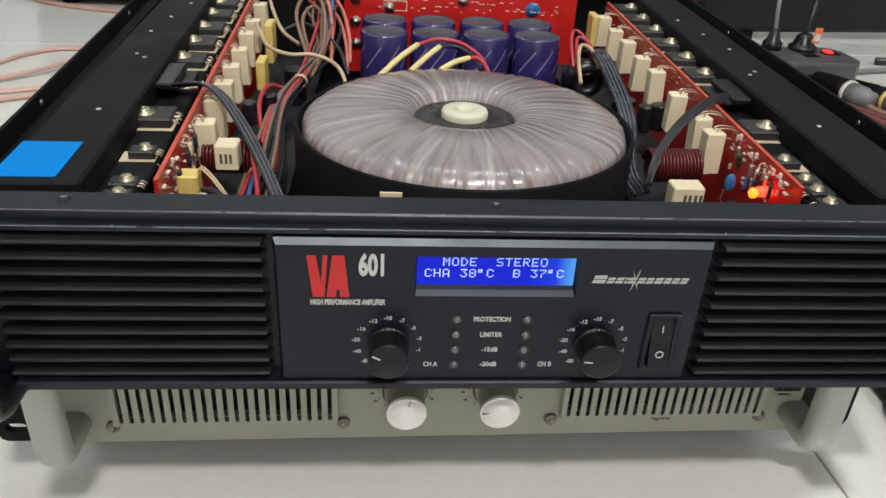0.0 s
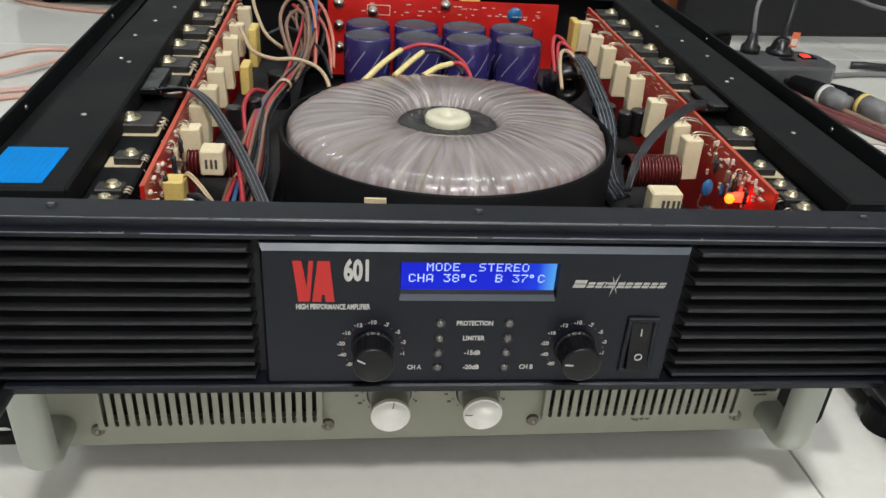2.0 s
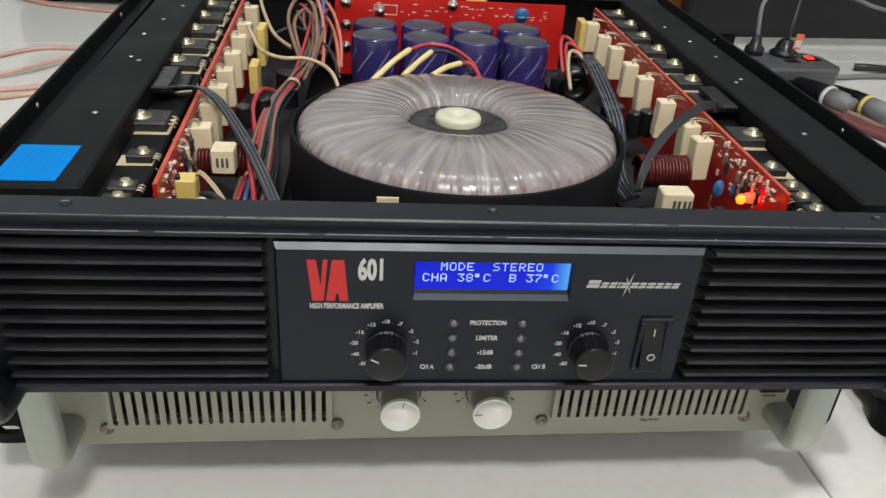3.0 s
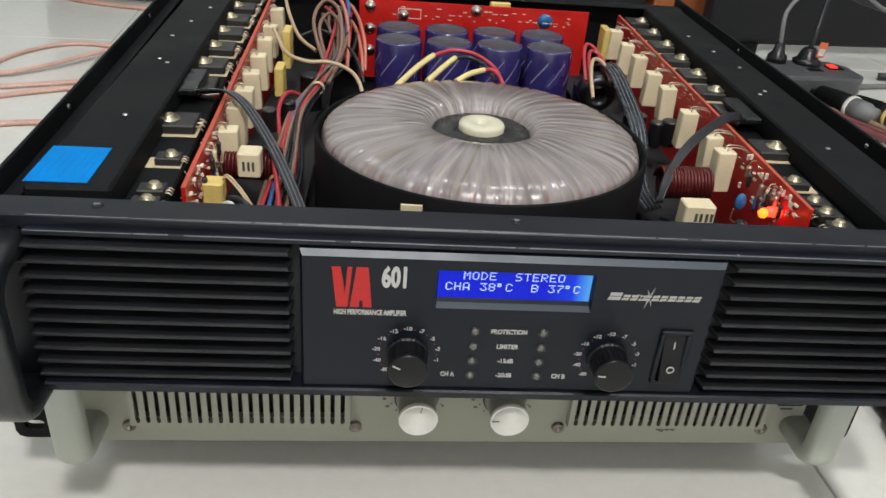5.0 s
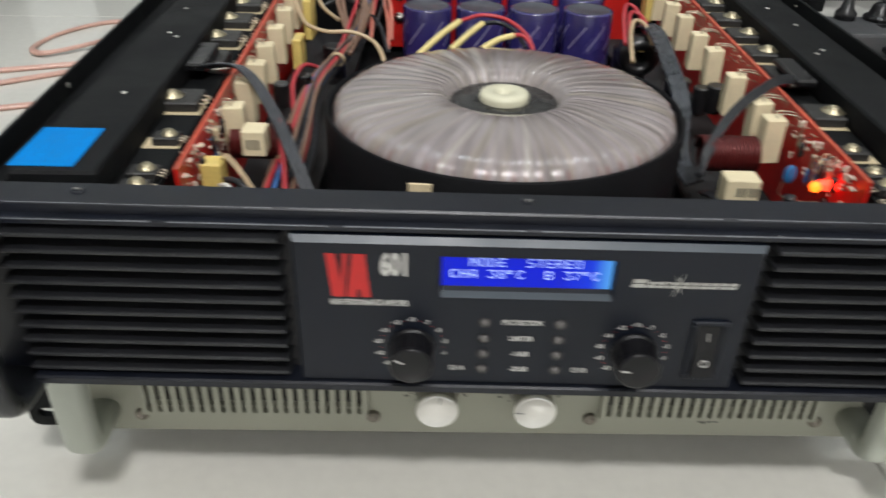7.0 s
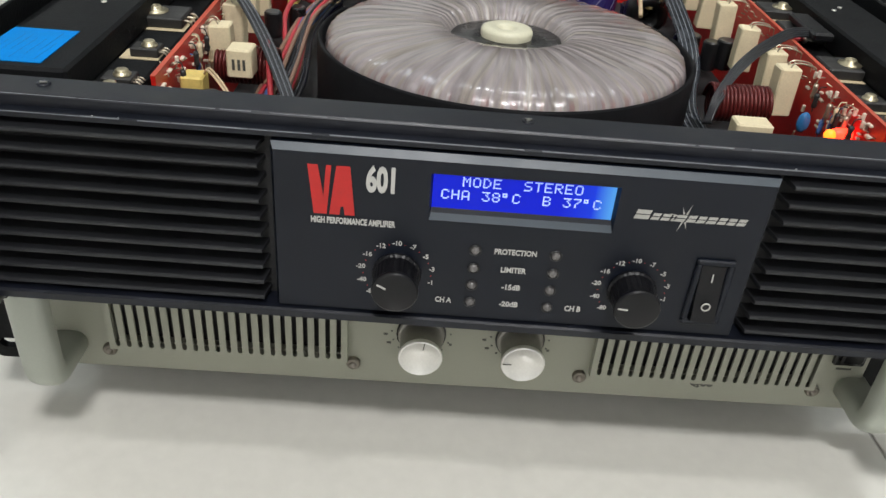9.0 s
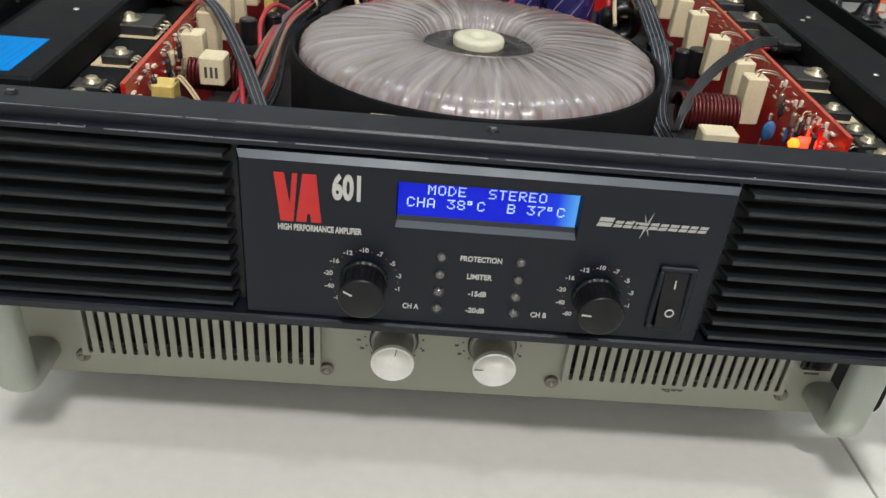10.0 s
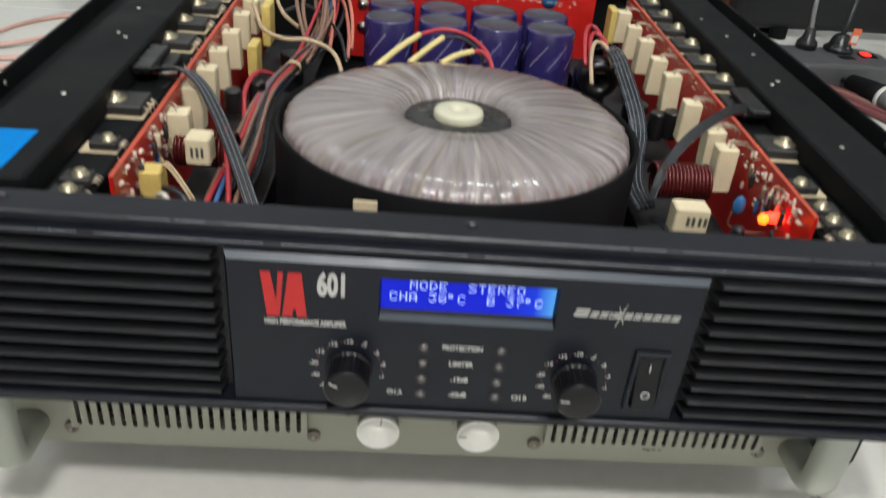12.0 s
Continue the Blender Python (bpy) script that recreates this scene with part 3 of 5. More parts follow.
# recess behind the ribs
casting = part("front_panel", bm, DARK, AMP)
bm = bm_new()
extrude_x(bm, [(0.0218, 0.1930), (0.0076, 0.1930), (0.0068, 0.1922), (0.0068, 0.1870), (0.0100, 0.1870), (0.0105, 0.1912), (0.0218, 0.1915)], -0.2180, 0.2180)
top_frame = part("top_frame", bm, PANEL, casting, "satin black top edge with chips of bare metal")
bm = bm_new()
extrude_x(bm, [(0.0068, 0.1886), (0.0034, 0.1884), (0.0027, 0.1879), (0.0027, 0.1864), (0.0068, 0.1860)], -0.1905, 0.1905)
part("ledge", bm, PANEL, casting)
bm = bm_new()
extrude_x(bm, [(0.0085, 0.1182), (-0.0010, 0.1178), (-0.0020, 0.1172), (-0.0020, 0.1144), (-0.0010, 0.1136), (0.0085, 0.1105)], -0.1925, 0.1925)
part("bottom_frame", bm, PANEL, casting)
for s in (-1, 1):
    bm = bm_new()
    lo, hi = sorted((s * 0.1930, s * 0.2191))
    box(bm, lo, hi, 0.0060, 0.0084, PB, 0.1879)
    part("end_plate", bm, PANEL, casting)
# bare metal chips along the edges
rnd = random.Random(8)
bm = bm_new()
for k in range(26):
    x = rnd.uniform(-0.2, 0.2)
    y, z = rnd.choice(((0.0076, 0.1928), (0.0076, 0.1928), (0.0030, 0.1888)))
    w = rnd.choice((0.00015, 0.0002, 0.0003, 0.0005))
    if abs(x) < 0.19:
        lathe(bm, [(0, 0.0001), (w * 0.7, 0), (w * 0.5, -0.0003), (0, -0.0003)], (x, y, z), "z", 5, m=Matrix.Rotation(radians(40), 4, "X") @ Matrix.Diagonal((2.2, 0.5, 1, 1)))
tagged(part("paint_chips", bm, ALU, casting), kind="stuff")
# pale strips: worn paint together with the bright line the edges catch
bm = bm_new()
for y, z in ((0.0073, 0.1926), (0.0030, 0.18815)):
    x = -0.190
    while x < 0.188:
        run = rnd.uniform(0.006, 0.045)
        h = rnd.uniform(0.00010, 0.00022)
        box(bm, x, min(x + run, 0.190), y - 0.00012, y + 0.0003, z - h, z + h)
        x += run + rnd.choice((0.0, 0.0004, 0.0015, 0.006))
tagged(part("worn_edge_highlight", bm, WORN, casting, "rubbed paint along the edges, with their highlight painted in"), kind="stuff")
for s in (-1, 1):
    bm = bm_new()
    ear_with_slots(bm, s, 0.2192, EARX, PB, PT - 0.001, 0.0060, 0.0100, (0.1135, 0.1865), (0.2265, 0.2375))
    part("rack_ear", bm, PANEL, casting, "black rack ear with two open slots")

# ribs, ten each side, wrapping on to the ear
RIBZ = [0.1833 - 0.00688 * k for k in range(10)]
bm = bm_new()
prof = [(0.0086, 0.0004), (0.0005, 0.0003), (-0.0001, 0.0000), (-0.0003, -0.0005), (-0.0001, -0.0010), (0.0005, -0.0013), (0.0086, -0.0014)]
va = [bm.verts.new((-0.0527 if y > 0.002 else -0.0515, y, z)) for y, z in prof]
vb = [bm.verts.new((0.0527 if y > 0.002 else 0.0515, y, z)) for y, z in prof]
for i in range(len(prof)):
    j = (i + 1) % len(prof)
    bm.faces.new((va[i], va[j], vb[j], vb[i]))
bm.faces.new(va), bm.faces.new(vb[::-1])
bmesh.ops.recalc_face_normals(bm, faces=bm.faces[:])
rib_me = finish(bm, "rib", RIBM)
bm = bm_new()
box(bm, -0.0114, 0.0114, 0.0015, 0.0070, -0.0016, 0.0014, 0.0006)
ear_rib_me = finish(bm, "rib", RIBM)
for s in (-1, 1):
    for k, z in enumerate(RIBZ):
        piece("rib", rib_me, casting, (s * 0.1425, 0, z))
        if 1 <= k <= 8:
            piece("rib", ear_rib_me, casting, (s * 0.2300, 0, z - 0.0008))

# D handles
def d_handle(bm, x0, x1, y_back, y_front, z0, z1, thick, r):
    outer, inner = [], []
    for cz, a0 in ((z1 - r, 90), (z0 + r, 180)):
        for k in range(9):
            a = radians(a0 + 90 * k / 8)
            outer.append((y_front + r + r * math.cos(a), cz + r * math.sin(a)))
            q = max(r - thick, 0.001)
            inner.append((y_front + r + q * math.cos(a), cz + q * math.sin(a)))
    outer = [(y_back, z1)] + outer + [(y_back, z0)]
    inner = [(y_back, z1 - thick)] + inner + [(y_back, z0 + thick)]
    e = 0.003
    cols = []
    for (yo, zo), (yi, zi) in zip(outer, inner):
        d = Vector((yi - yo, zi - zo))
        k = e / d.length
        b = (yo + d.x * k, zo + d.y * k)
        ring = [(x0, *b), (x0 + e * 0.3, yo + d.x * k * 0.3, zo + d.y * k * 0.3), (x0 + e, yo, zo), (x1 - e, yo, zo), (x1 - e * 0.3, yo + d.x * k * 0.3, zo + d.y * k * 0.3), (x1, *b), (x1, yi, zi), (x0, yi, zi)]
        cols.append([bm.verts.new(v) for v in ring])
    for a, b in zip(cols, cols[1:]):
        for i in range(8):
            bm.faces.new((a[i], a[(i + 1) % 8], b[(i + 1) % 8], b[i]))
    bm.faces.new(cols[0]), bm.faces.new(cols[-1][::-1])
    bmesh.ops.recalc_face_normals(bm, faces=bm.faces[:])
    for f in bm.faces:
        f.smooth = True


def round_handle(bm, x, y_back, y_front, z0, z1, half_w, half_t, r):
    """A bent oval bar: two legs going forward to an upright grip."""
    line = [(y_back, z1)]
    for cz, a0 in ((z1 - r, 90), (z0 + r, 180)):
        line += [(y_front + r + r * math.cos(radians(a0 + 15 * k)), cz + r * math.sin(radians(a0 + 15 * k))) for k in range(7)]
    line.append((y_back, z0))
    rings = []
    for i, (y, z) in enumerate(line):
        (ya, za), (yb, zb) = line[max(i - 1, 0)], line[min(i + 1, len(line) - 1)]
        d = Vector((yb - ya, zb - za)).normalized()
        ring = []
        for k in range(24):
            a = 2 * math.pi * k / 24
            u, v = math.cos(a), math.sin(a)
            u, v = math.copysign(abs(u) ** 0.75, u) * half_w, math.copysign(abs(v) ** 0.75, v) * half_t
            ring.append(bm.verts.new((x + u, y - d.y * v, z + d.x * v)))
        rings.append(ring)
    for a, b in zip(rings, rings[1:]):
        for k in range(24):
            f = bm.faces.new((a[k], a[(k + 1) % 24], b[(k + 1) % 24], b[k]))
            f.smooth = True
    bm.faces.new(rings[0]), bm.faces.new(rings[-1][::-1])
    bmesh.ops.recalc_face_normals(bm, faces=bm.faces[:])


for s in (-1, 1):
    bm = bm_new()
    lo, hi = sorted((s * 0.1910, s * 0.2125))
    d_handle(bm, lo, hi, 0.0062, -0.0270, 0.1085, 0.1872, 0.0080, 0.019)
    part("handle", bm, GRIP, casting, "satin black moulded carrying handle, scuffed at the bend")

# screws along the top flange
for x in (-0.166, 0.0, 0.166):
    bm = bm_new()
    lathe(bm, [(0.0024, 0), (0.0023, 0.0005), (0.0014, 0.0006), (0.0012, 0.0003), (0, 0.0003)], (x, 0.0160, 0.1930), "z", 16)
    part("screw", bm, PANEL, casting)
    bm = bm_new()
    box(bm, -0.0012, 0.0012, -0.0004, 0.0004, 0, 0.0006, m=Matrix.Translation((x, 0.0160, 0.1934)))
    part("screw_slot", bm, CHROME, casting)

# central fascia
bm = bm_new()
w, c, h = 0.0866, 0.0022, 0.1852
back = [(-w, 0.1184), (w, 0.1184), (w, h), (-w, h)]
front = [(-w + 0.0012, 0.1188), (w - 0.0012, 0.1188), (w - 0.0012, h - c), (-w + 0.0012, h - c)]
vb = [bm.verts.new((x, 0.0022, z)) for x, z in back]
vc = [bm.verts.new((x, 0.0085, z)) for x, z in back]
vf = [bm.verts.new((x, 0.0, z)) for x, z in front]
# opening for the display
L0, L1, D0, D1 = -0.0312, 0.0320, 0.1641, 0.1779
hole = [bm.verts.new((x, 0.0, z)) for x, z in ((L0 - 0.0007, D0 - 0.0040), (L1 + 0.0009, D0 - 0.0040), (L1 + 0.0009, D1 + 0.0004), (L0 - 0.0007, D1 + 0.0004))]
deep = [bm.verts.new((x, 0.0024, z)) for x, z in ((L0, D0), (L1, D0), (L1, D1), (L0, D1))]
for i in range(4):
    j = (i + 1) % 4
    if i != 2:
        bm.faces.new((vb[i], vb[j], vf[j], vf[i]))
    bm.faces.new((vb[i], vb[j], vc[j], vc[i]))
    bm.faces.new((vf[i], vf[j], hole[j], hole[i]))
    bm.faces.new((hole[i], hole[j], deep[j], deep[i]))
bmesh.ops.recalc_face_normals(bm, faces=bm.faces[:])
fascia = part("fascia", bm, INSET, AMP, "charcoal control fascia with white printing")
# top bevel as its own face, painted lighter for the light it reflects
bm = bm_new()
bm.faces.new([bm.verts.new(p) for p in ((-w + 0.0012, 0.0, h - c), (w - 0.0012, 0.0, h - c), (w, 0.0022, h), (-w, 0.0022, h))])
part("bevel", bm, BEVEL, fascia, "satin bevel along the fascia's top, its reflected light in the colour")
bm = bm_new()
box(bm, L0, L1, 0.0024, 0.0050, D0, D1)
# window lip painted lighter too, for the light falling on its slope
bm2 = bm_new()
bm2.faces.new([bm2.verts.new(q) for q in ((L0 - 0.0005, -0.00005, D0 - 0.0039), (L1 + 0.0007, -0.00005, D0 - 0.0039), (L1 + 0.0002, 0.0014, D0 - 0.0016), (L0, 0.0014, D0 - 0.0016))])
part("window_lip", bm2, BEVEL, fascia, "sloping lip under the display, its caught light in the colour")
lcd = part("display", bm, LCD, fascia, "lit blue character display")

DOTS = {
    "M": "11 1B 15 15 11 11 11", "O": "0E 11 11 11 11 11 0E", "D": "1C 12 11 11 11 12 1C", "E": "1F 10 10 1E 10 10 1F",
    "S": "0F 10 10 0E 01 01 1E", "T": "1F 04 04 04 04 04 04", "R": "1E 11 11 1E 14 12 11", "C": "0E 11 10 10 10 11 0E",
    "H": "11 11 11 1F 11 11 11", "A": "0E 11 11 11 1F 11 11", "3": "1F 02 04 02 01 11 0E", "8": "0E 11 11 0E 11 11 0E",
    "*": "1C 14 1C 00 00 00 00", "B": "1E 11 11 1E 11 11 1E", "7": "1F 01 02 04 08 08 08",
}
CP, DX, DZ = 0.00353, 0.00055, 0.00054
for line, z_top in (("  MODE  STEREO  ", 0.1768), ("CHA 38*C  B 37*C", 0.1716)):
    for col, ch in enumerate(line):
        if ch not in DOTS:
            continue
        bm = bm_new()
        for r, row in enumerate(DOTS[ch].split()):
            bits = int(row, 16)
            for k in range(5):
                if bits >> (4 - k) & 1:
                    x, z = -0.0281 + col * CP + k * DX, z_top - r * DZ
                    q = [bm.verts.new((x + a, 0.00225, z + b)) for a, b in ((0, 0), (DX * 0.95, 0), (DX * 0.95, -DZ * 0.95), (0, -DZ * 0.95))]
                    bm.faces.new(q[::-1])
        o = part("character", bm, LCDTXT, lcd)

# printing on the fascia
Y = -0.0001
bm = bm_new()
prism(bm, [(-0.0739, 0.1786), (-0.0704, 0.1786), (-0.0686, 0.1664), (-0.0676, 0.1786), (-0.0658, 0.1786), (-0.0675, 0.1596), (-0.0720, 0.1596)], -0.0002, 0.0001)
prism(bm, [(-0.0641, 0.1786), (-0.0594, 0.1786), (-0.0577, 0.1596), (-0.0612, 0.1596), (-0.0616, 0.1630), (-0.0626, 0.1630), (-0.0630, 0.1596), (-0.0666, 0.1596)], -0.0002, 0.0001)
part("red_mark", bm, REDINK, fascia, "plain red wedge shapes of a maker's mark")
letters("lettering", "601", -0.0485, Y, 0.1739, 0.0092, WHITEINK, fascia, width=0.0099, bold=0.00055)
letters("lettering", "HIGH PERFORMANCE AMPLIFIER", -0.0583, Y, 0.1570, 0.0024, WHITEINK, fascia, width=0.0296, bold=0.00012)
bm = bm_new()
x = 0.0390
for wl, hl in ((0.0058, 0.0036), (0.0035, 0.0026), (0.0036, 0.0026), (0.0014, 0.0026), (0.0040, 0.0026), (0.0036, 0.0026), (0.0034, 0.0026), (0.0038, 0.0026), (0.0034, 0.0026), (0.0034, 0.0026), (0.0036, 0.0026)):
    b, t = 0.1670, 0.1670 + hl
    mid = (b + t) / 2
    prism(bm, [(x, b), (x + wl - 0.0007, b), (x + wl - 0.0002, mid - 0.00022), (x + 0.0005, mid - 0.00022)], -0.0002, 0.0001)
    prism(bm, [(x + 0.0006, mid + 0.00022), (x + wl - 0.0002, mid + 0.00022), (x + wl + 0.0002, t), (x + 0.0010, t)], -0.0002, 0.0001)
    x += wl
for k in range(8):
    a = radians(22.5 + 45 * k + (6 if k % 2 else -4))
    ln = 0.0056 if k % 2 else 0.0046
    d, q = Vector((math.cos(a), math.sin(a))), Vector((-math.sin(a), math.cos(a)))
    cx, cz = 0.0566, 0.1684
    prism(bm, [(cx + d.x * 0.0016 + q.x * 0.0003, cz + d.y * 0.0016 + q.y * 0.0003), (cx + d.x * 0.0016 - q.x * 0.0003, cz + d.y * 0.0016 - q.y * 0.0003), (cx + d.x * ln, cz + d.y * ln)], -0.00025, 0.0001)
tagged(part("silver_mark", bm, SILVINK, fascia, "plain silver bars and burst of a maker's mark"), kind="stuff")

LEDZ = (0.1490, 0.1413, 0.1337, 0.1260)
for x in (-0.0143, 0.0147):
    for z in LEDZ:
        bm = bm_new()
        lathe(bm, [(0.0023, 0), (0.0023, 0.0004), (0.0019, 0.0006), (0.0018, 0.0002)], (x, 0.0, z), "y", 18)
        ring = part("indicator", bm, PLASTIC, fascia)
        bm = bm_new()
        lathe(bm, [(0.0018, 0), (0.0018, 0.0004), (0.0014, 0.0011), (0.0007, 0.0015), (0, 0.0016)], (x, 0.0, z), "y", 16)
        part("lens", bm, LENS, fascia, "smoked unlit indicator lens")
for word, z, wd in (("PROTECTION", LEDZ[0], 0.0152), ("LIMITER", LEDZ[1], 0.0092), ("-15dB", LEDZ[2], 0.0068), ("-20dB", LEDZ[3], 0.0070)):
    letters("lettering", word, 0.0002, Y, z, 0.0022, WHITEINK, fascia, width=wd, bold=0.00009)
letters("lettering", "CH A", -0.0243, Y, LEDZ[3], 0.0023, WHITEINK, fascia, width=0.0060, bold=0.00009)
letters("lettering", "CH B", 0.0243, Y, LEDZ[3], 0.0023, WHITEINK, fascia, width=0.0060, bold=0.00009)

# the two level knobs with their scales
for cx, turn in ((-0.0420, 152), (0.0444, 176)):
    cz = 0.1366
    for k, word in enumerate(("-80", "-40", "-20", "-16", "-12", "-10", "-7", "-5", "-3", "-1")):
        a = radians(224 - 26.5 * k)
        rx = 0.0134 if k in (1, 2, 3) else 0.0130
        letters("scale_number", word, cx + rx * math.cos(a), Y, cz + 0.0128 * math.sin(a), 0.00180, WHITEINK, fascia, bold=0.00007)
        a = radians(224 - 26.5 * (k + 0.5))
        if k < 9:
            bm = bm_new()
            lathe(bm, [(0, 0.0002), (0.00030, 0.00015), (0.00030, 0)], (cx + 0.0124 * math.cos(a), 0.0, cz + 0.0124 * math.sin(a)), "y", 3)
            part("scale_tick", bm, REDINK, fascia)
    bm = bm_new()
    prof, seg = [(0.0090, 0.0003), (0.0090, 0.0014), (0.0083, 0.0022), (0.0080, 0.0108)], 60
    rings = []
    for r, h in prof:
        rings.append([bm.verts.new((cx + (r * (1 - (0.018 if i % 2 else 0))) * math.cos(2 * math.pi * i / seg), -h, cz + (r * (1 - (0.018 if i % 2 else 0))) * math.sin(2 * math.pi * i / seg))) for i in range(seg)])
    for a, b in zip(rings, rings[1:]):
        for i in range(seg):
            bm.faces.new((a[i], a[(i + 1) % seg], b[(i + 1) % seg], b[i]))
    bmesh.ops.recalc_face_normals(bm, faces=bm.faces[:])
    knob = part("knob", bm, KNOB, AMP, "black knurled level knob")
    bm = bm_new()
    lathe(bm, [(0.0079, 0.0106), (0.0083, 0.0109), (0.0084, 0.0119), (0.0081, 0.0126), (0.0074, 0.0129), (0, 0.0130)], (cx, 0, cz), "y", 40)
    part("cap", bm, KNOB, knob, "glossy black knob face")
    bm = bm_new()
    a = radians(turn)
    d, q = Vector((math.cos(a), math.sin(a))), Vector((-math.sin(a), math.cos(a)))
    prism(bm, [(cx + d.x * r + q.x * w, cz + d.y * r + q.y * w) for r, w in ((0.0036, 0.00026), (0.0071, 0.00026), (0.0071, -0.00026), (0.0036, -0.00026))], -0.0133, -0.0128)
    part("pointer", bm, WHITEINK, knob)

# rocker switch
bm = bm_new()
S0, S1, T0, T1 = 0.0652, 0.0792, 0.1240, 0.1526
box(bm, S0, S1, -0.0016, 0.001, T1 - 0.0022, T1, 0.0005), box(bm, S0, S1, -0.0016, 0.001, T0, T0 + 0.0022, 0.0005)
box(bm, S0, S0 + 0.0022, -0.0016, 0.001, T0 + 0.0020, T1 - 0.0020, 0.0005), box(bm, S1 - 0.0022, S1, -0.0016, 0.001, T0 + 0.0020, T1 - 0.0020, 0.0005)
switch = part("power_switch", bm, INSET, fascia, "black rocker switch")
bm = bm_new()
xa, xb, mid = S0 + 0.0026, S1 - 0.0026, (T0 + T1) / 2
pts = [(-0.0001, T1 - 0.0032), (-0.0016, mid), (-0.0038, T0 + 0.0032), (0.0015, T0 + 0.0032), (0.0015, T1 - 0.0032)]
va = [bm.verts.new((xa, y, z)) for y, z in pts]
vb = [bm.verts.new((xb, y, z)) for y, z in pts]
for i in range(5):
    bm.faces.new((va[i], va[(i + 1) % 5], vb[(i + 1) % 5], vb[i]))
bm.faces.new(va), bm.faces.new(vb[::-1])
bmesh.ops.recalc_face_normals(bm, faces=bm.faces[:])
part("rocker", bm, KNOB, switch)
bm = bm_new()
box(bm, -0.00025, 0.00025, -0.0002, 0.0002, -0.0017, 0.0017, m=Matrix.Translation(((xa + xb) / 2, -0.0012, 0.1450)) @ Matrix.Rotation(radians(-7), 4, "X"))
part("on_mark", bm, WHITEINK, switch)
bm = bm_new()
lathe(bm, [(0.0013, 0), (0.0013, 0.0003), (0.0018, 0.0003), (0.0018, 0)], ((xa + xb) / 2, -0.0030, 0.1334), "y", 24)
part("off_mark", bm, WHITEINK, switch)

# ---- grey amplifier below ----
LOW = thing("amplifier", "grey-green rack amplifier with slotted vents and silver knobs, on tiles", "amplifier")
FY, LZ0, LZ1, LOWX = 0.0718, 0.0180, 0.1040, -0.0085
bm = bm_new()
box(bm, LOWX - 0.2035, LOWX + 0.2035, FY + 0.006, 0.470, LZ0 + 0.002, LZ1, 0.001)
part("chassis", bm, STEEL, LOW)
for x in (-0.18, 0.18):
    for y in (0.12, 0.42):
        bm = bm_new()
        cyl(bm, (x, y, 0.0), 0.011, LZ0 + 0.003)
        part("foot", bm, RUBBER, LOW)
bm = bm_new()
G = ((-0.1858, -0.0676), (0.0560, 0.1728))
GZ0, GZ1 = 0.0336, 0.0960
plate(bm, [LOWX - 0.2065, G[0][0] + 0.002, G[0][1] - 0.002, G[1][0] + 0.002, G[1][1] - 0.002, LOWX + 0.2065], [LZ0, GZ0 + 0.002, GZ1 - 0.002, LZ1], {(1, 1), (3, 1)}, FY, FY + 0.006)
lowfront = part("front_panel", bm, GREY, LOW, "grey-green enamelled front")


def grille(bm, a, b, z0, z1, y0, y1, n):
    """A plate with n round-ended upright slots from a to b."""
    rim, pitch, r = 0.0030, (b - a - 0.0085) / (n - 1), 0.00118
    for k in range(n):
        x = a + 0.00425 + k * pitch
        lo, hi = (a if k == 0 else x - pitch / 2), (b if k == n - 1 else x + pitch / 2)
        for za, zb, sg in ((z0, z0 + rim, 1), (z1, z1 - rim, -1)):
            arc = [(x + r * math.cos(radians(180 - 36 * i)), zb - sg * r * math.sin(radians(36 * i)) * 0.9) for i in range(6)]
            prism(bm, [(lo, za), (lo, zb)] + arc + [(hi, zb), (hi, za)], y0, y1)
        prism(bm, [(lo, z0 + rim), (lo, z1 - rim), (x - r, z1 - rim), (x - r, z0 + rim)], y0, y1)
        prism(bm, [(x + r, z0 + rim), (x + r, z1 - rim), (hi, z1 - rim), (hi, z0 + rim)], y0, y1)


for gi, (a, b) in enumerate(G):
    bm = bm_new()
    grille(bm, a, b, GZ0, GZ1, FY - 0.0052, FY - 0.0040, 21)
    box(bm, a, b, FY - 0.0040, FY, GZ0, GZ0 + 0.0012), box(bm, a, b, FY - 0.0040, FY, GZ1 - 0.0012, GZ1)
    box(bm, a, a + 0.0012, FY - 0.0040, FY, GZ0 + 0.0012, GZ1 - 0.0012), box(bm, b - 0.0012, b, FY - 0.0040, FY, GZ0 + 0.0012, GZ1 - 0.0012)
    part("vent_grille", bm, GREY, lowfront, "raised grille of narrow round-ended slots")
    # added dark sheet in place of the shaded inside seen through the slots
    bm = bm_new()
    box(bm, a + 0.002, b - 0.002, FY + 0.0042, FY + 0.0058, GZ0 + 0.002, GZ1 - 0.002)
    part("vent_shade_sheet", bm, DARK, lowfront)
for x, z in ((-0.1878, 0.0300), (-0.0648, 0.0302), (0.0518, 0.0302), (0.1745, 0.0302), (-0.1885, 0.0660), (-0.0640, 0.0660), (0.0525, 0.0660), (0.1765, 0.0660)):
    bm = bm_new()
    k = 1.0 if z < 0.05 else 0.6
    lathe(bm, [(0.0036 * k, 0), (0.0036 * k, 0.0020), (0.0030 * k, 0.0026), (0.0018 * k, 0.0026), (0.0016 * k, 0.0006), (0, 0.0006)], (x, FY, z), "y", 18)
    part("socket_screw", bm, SOCKET, lowfront, "bright socket-head screw")
